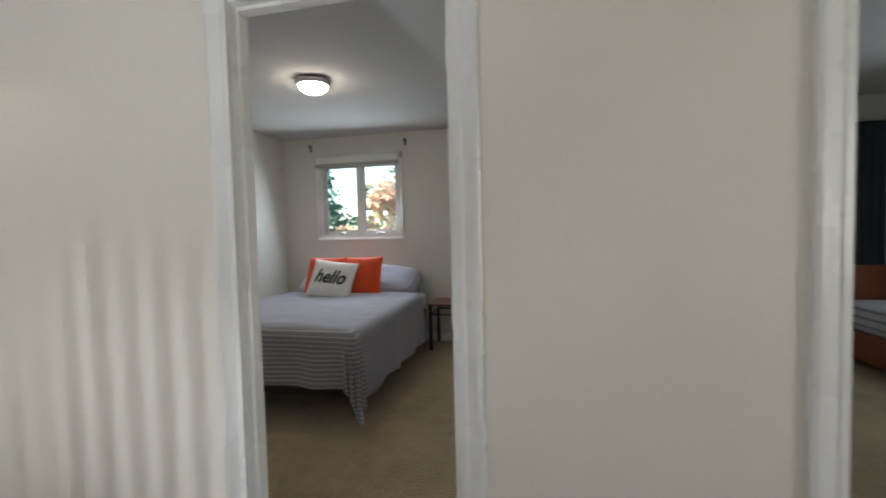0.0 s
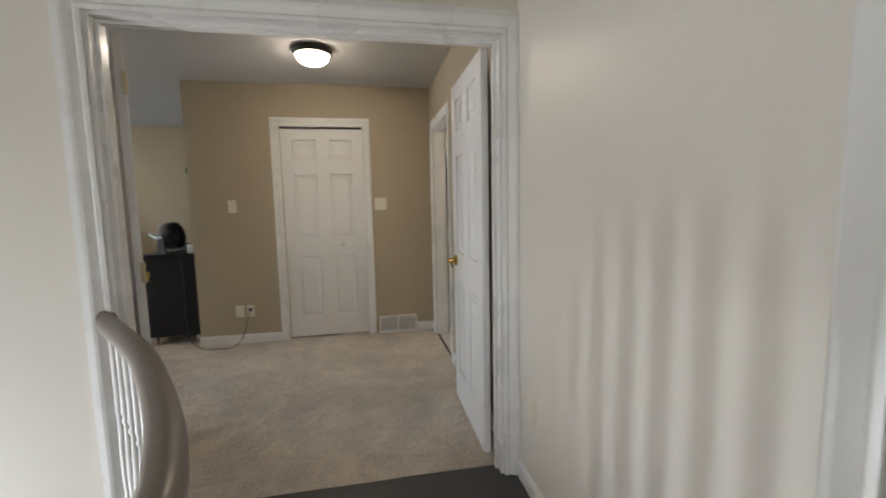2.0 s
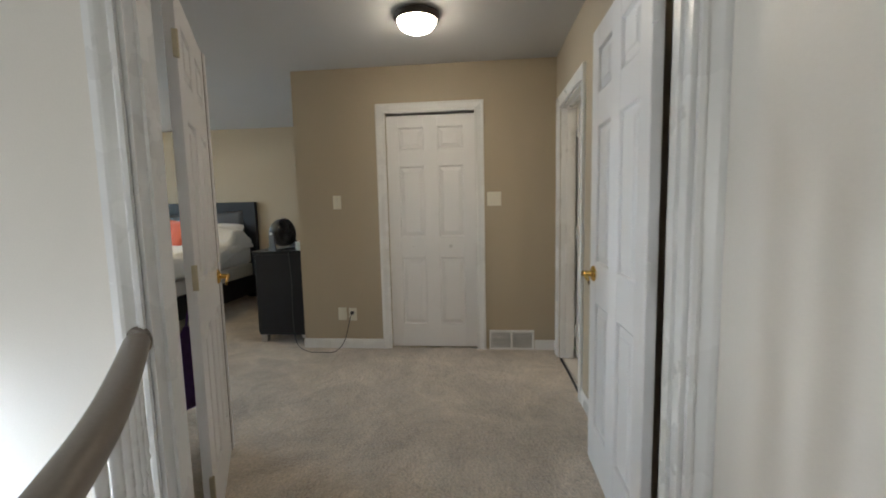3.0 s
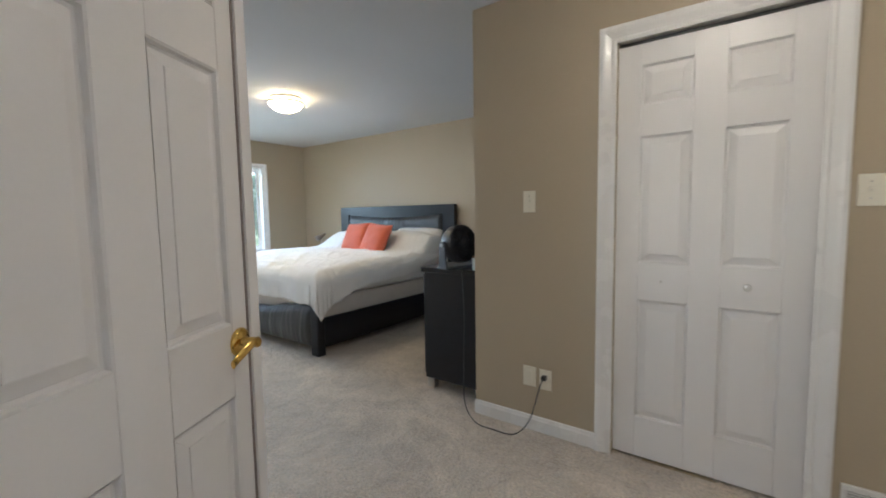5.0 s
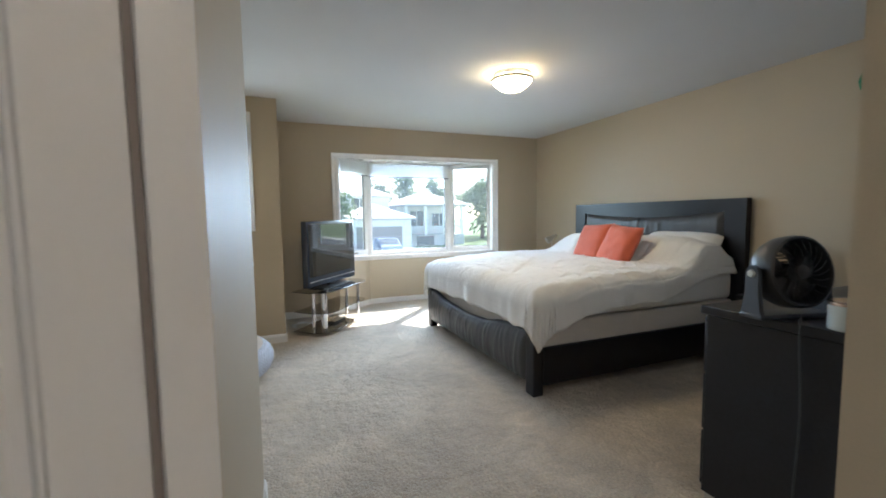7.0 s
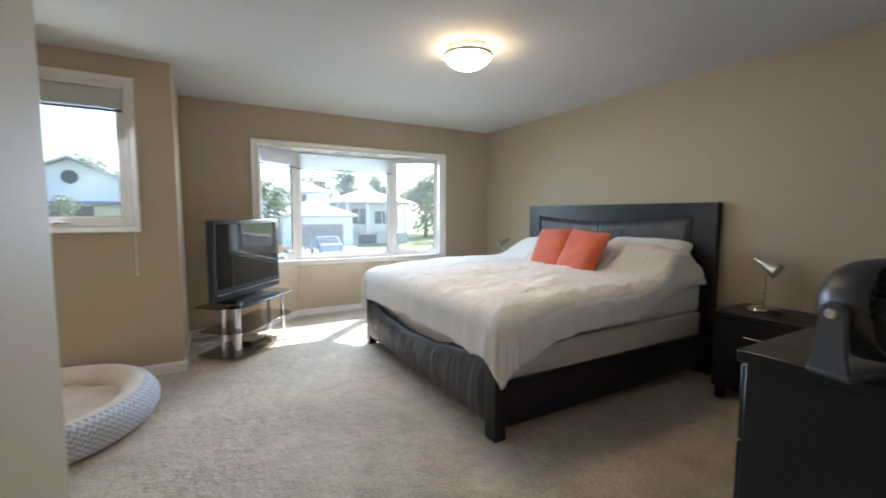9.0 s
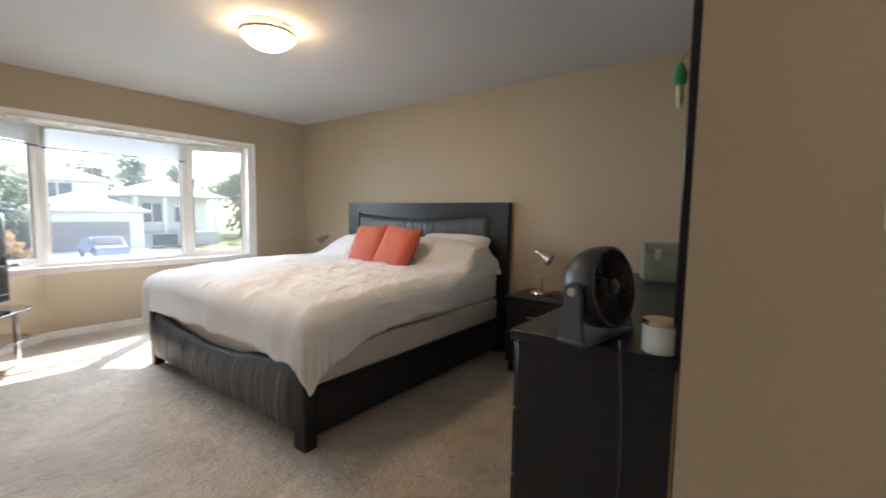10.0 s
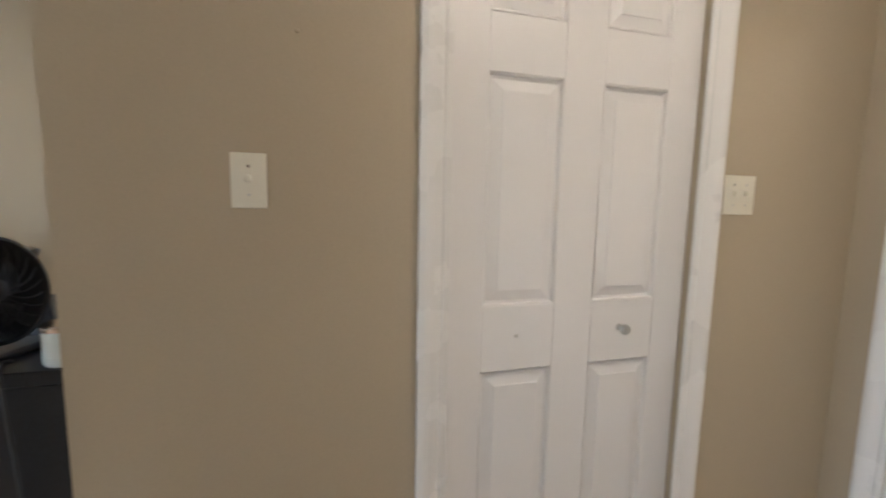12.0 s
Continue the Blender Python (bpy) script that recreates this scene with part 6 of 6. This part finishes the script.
gable = thing("house", pose(0, 0, 0), "pale house with a front gable and a round vent", "house")
bm = B()
z0 = land(5, -42)
prism(bm, [(0.2, z0 - 1), (9.6, z0 - 1), (9.6, 3.0), (4.9, 5.2), (0.2, 3.0)], Matrix(((1, 0, 0, 0), (0, 0, -1, -41), (0, 1, 0, 0), (0, 0, 0, 1))), 9)
part("wall", bm, SIDING, gable)
for sd in (-1, 1):
    bm = B()
    m4 = [(4.9, 5.25), (4.9, 5.45), (4.9 + sd * 5.5, 2.85), (4.9 + sd * 5.5, 2.65)]
    prism(bm, m4, Matrix(((1, 0, 0, 0), (0, 0, -1, -40.4), (0, 1, 0, 0), (0, 0, 0, 1))), 10)
    part("roof", bm, SHINGLE, gable)
bm = B()
cone(bm, (4.9, -41.05, 3.9), (4.9, -40.9, 3.9), 0.5, seg=20)
part("vent", bm, DARKGLASS, gable, "round dark gable vent")
house_window(gable, 4.9, -40.98, 0.2, 2.6, 1.6)
bm = B()
box(bm, (0.8, -41, 1.9), (9.0, -38.6, 2.1))
part("porch_roof", bm, mat("blue_grey_roof", (0.16, 0.18, 0.30), 0.8), gable, "blue-grey porch roof")
shed = thing("house", pose(0, 0, 0), "low violet-grey brick house beside the street", "house")
bm = B()
box(bm, (-8.2, -47, land(-5, -42) - 1), (-1.5, -41.5, 0.9))
part("wall", bm, mat("violet_grey_brick", (0.16, 0.145, 0.20), 0.8, var=0.2), shed)
bm = B()
hip_roof(bm, -8.2, -47, -1.5, -41.5, 0.9, 1.3)
part("roof", bm, SHINGLE, shed)
house_window(shed, -4.8, -41.48, -1.0, 1.6, 1.2)

car = thing("car", pose(-12.0, -35.0, land(-12, -35) + 0.14), "blue-grey car parked on the driveway", "car")
bm = B()
side_v = [(-2.2, 0.35), (-2.2, 0.85), (-1.5, 0.95), (-0.9, 1.42), (0.7, 1.45), (1.5, 0.98), (2.2, 0.85), (2.25, 0.35)]
prism(bm, side_v, Matrix(((0, 0, 1, -0.88), (1, 0, 0, 0), (0, 1, 0, 0), (0, 0, 0, 1))), 1.76)
bmesh.ops.bevel(bm, geom=bm.edges[:], offset=0.07, segments=2, affect="EDGES")
part("body", bm, BLUEPAINT, car)
bm = B()
prism(bm, [(1.46, 1.02), (0.74, 1.42), (0.80, 1.44), (1.54, 1.03)], Matrix(((0, 0, 1, -0.74), (1, 0, 0, 0), (0, 1, 0, 0), (0, 0, 0, 1))), 1.48)
part("windscreen", bm, DARKGLASS, car)
for x in (-0.80, 0.80):
    for y in (-1.4, 1.4):
        bm = B()
        cone(bm, (x - 0.11, y, 0.33), (x + 0.11, y, 0.33), 0.33, seg=24)
        wh = part("wheel", bm, BLACKPLASTIC, car)
        bm = B()
        cone(bm, (x + math.copysign(0.10, x), y, 0.33), (x + math.copysign(0.125, x), y, 0.33), 0.21, seg=20)
        part("rim", bm, BRUSHED, wh)


def leaf_mesh(name, n, r, h, size, seed, shape):
    rnd = random.Random(seed)
    verts, faces = [], []
    clumps = []
    for k in range(26):
        a, q = rnd.random() * math.tau, rnd.random()
        zz = rnd.random()
        rad = r * (math.sin(math.pi * (0.12 + 0.86 * zz)) if shape == "round" else (1.02 - zz)) * (0.55 + 0.5 * q)
        clumps.append((rad * math.cos(a), rad * math.sin(a), h * zz, 0.26 * r * (0.7 + 0.7 * rnd.random())))
    for k in range(n):
        cx, cy, cz, cr = rnd.choice(clumps)
        d = Vector((rnd.gauss(0, 1), rnd.gauss(0, 1), rnd.gauss(0, 0.8))).normalized() * cr * rnd.random() ** 0.4
        p = Vector((cx, cy, cz)) + d
        nrm = (d + Vector((rnd.gauss(0, 0.3), rnd.gauss(0, 0.3), 0.3 + rnd.gauss(0, 0.3)))).normalized()
        t = nrm.orthogonal().normalized()
        b = nrm.cross(t)
        s = size * (0.6 + 0.8 * rnd.random())
        i = len(verts)
        verts += [p + t * s, p + b * s * 0.55 + nrm * s * 0.15, p - t * s, p - b * s * 0.55 + nrm * s * 0.15]
        faces.append((i, i + 1, i + 2, i + 3))
    me = bpy.data.meshes.new(name)
    me.from_pydata([tuple(v) for v in verts], [], faces)
    return me


def leaf_mat(name, a, b):
    m = mat(name, a, 0.6, var=0.3, scale=0.8, fine=4, bump=0)
    t = m.node_tree
    bs = t.nodes["Principled BSDF"]
    src = bs.inputs["Base Color"].links[0].from_socket
    g = t.nodes.new("ShaderNodeNewGeometry")
    mx = t.nodes.new("ShaderNodeMix")
    mx.data_type = "RGBA"
    t.links.new(g.outputs["Random Per Island"], mx.inputs[0])
    t.links.new(src, mx.inputs[6])
    mx.inputs[7].default_value = (*b, 1)
    t.links.new(mx.outputs[2], bs.inputs["Base Color"])
    tl, ms = t.nodes.new("ShaderNodeBsdfTranslucent"), t.nodes.new("ShaderNodeMixShader")
    ms.inputs[0].default_value = 0.5
    t.links.new(mx.outputs[2], tl.inputs["Color"])
    t.links.new(bs.outputs[0], ms.inputs[1])
    t.links.new(tl.outputs[0], ms.inputs[2])
    t.links.new(ms.outputs[0], t.nodes["Material Output"].inputs["Surface"])
    return m


GREEN = leaf_mat("green_leaves", (0.10, 0.14, 0.08), (0.15, 0.19, 0.11))
FIR = leaf_mat("fir_needles", (0.06, 0.13, 0.08), (0.10, 0.20, 0.12))
AUTUMN = leaf_mat("autumn_leaves", (0.46, 0.24, 0.18), (0.50, 0.42, 0.26))
ROUND = leaf_mesh("round_crown", 2300, 2.4, 4.4, 0.15, 3, "round")
CONE = leaf_mesh("cone_crown", 4200, 2.2, 7.5, 0.15, 5, "cone")


def tree(x, y, s, crown, material, trunk, label, z=None):
    g = land(x, y) if z is None else z
    ob = thing("tree", pose(x, y, g, 0, 0, (x * 37 + y * 53) % 360), label, "tree")
    bm = B()
    cone(bm, (0, 0, -0.2), (0.1 * s, 0, trunk + 2.6 * s), 0.22 * s, 0.06 * s, 10)
    for k in range(6):
        a = k * 1.9
        st = Vector((0.05 * s, 0, trunk + 0.3 * s * k))
        cone(bm, st, st + Vector((math.cos(a) * 1.3 * s, math.sin(a) * 1.3 * s, 1.0 * s)), 0.07 * s, 0.02 * s, 6)
    part("trunk", bm, BARK, ob)
    me = crown.copy()
    me.materials.clear()
    me.materials.append(material)
    o = new("crown", me)
    o.parent, o.location, o.scale = ob, (0, 0, trunk), (s, s, s)
    return ob


for x, y, s in ((-17, -62, 1.5), (-21, -60, 1.7), (-25, -58, 1.5), (-30, -52, 1.4), (-34, -56, 1.7), (-27.5, -44, 0.9), (-12, -66, 1.4), (-6, -58, 1.6), (0, -60, 1.6), (8, -62, 1.7), (14, -56, 1.5), (-38, -60, 1.8), (-45, -58, 1.8)):
    tree(x, y, s, ROUND, GREEN, 1.6, "green leafy tree behind the houses")
tree(-5.0, -24.5, 0.95, ROUND, GREEN, 2.4, "green leafy street tree", z=-2.95)
tree(3.6, -33.0, 0.85, ROUND, GREEN, 0.4, "green bushy tree in a front garden")
tree(-7.4, -33.0, 0.4, ROUND, AUTUMN, 0.3, "small reddish shrub tree")
# behind the house, seen through the small bedroom's window
tree(-7.3, 12.6, 0.95, CONE, FIR, 0.3, "dense green fir tree")
tree(-10.6, 14.5, 1.1, CONE, FIR, 0.3, "dense green fir tree")
tree(-4.9, 13.2, 0.95, ROUND, AUTUMN, 1.5, "tree in pink and yellow autumn leaf")
tree(-2.9, 13.9, 0.9, ROUND, AUTUMN, 1.2, "tree in pink and yellow autumn leaf")
tree(-5.5, 20.0, 1.6, ROUND, GREEN, 1.5, "tall green leafy tree")
tree(-1.0, 19.0, 1.5, ROUND, GREEN, 1.5, "tall green leafy tree")
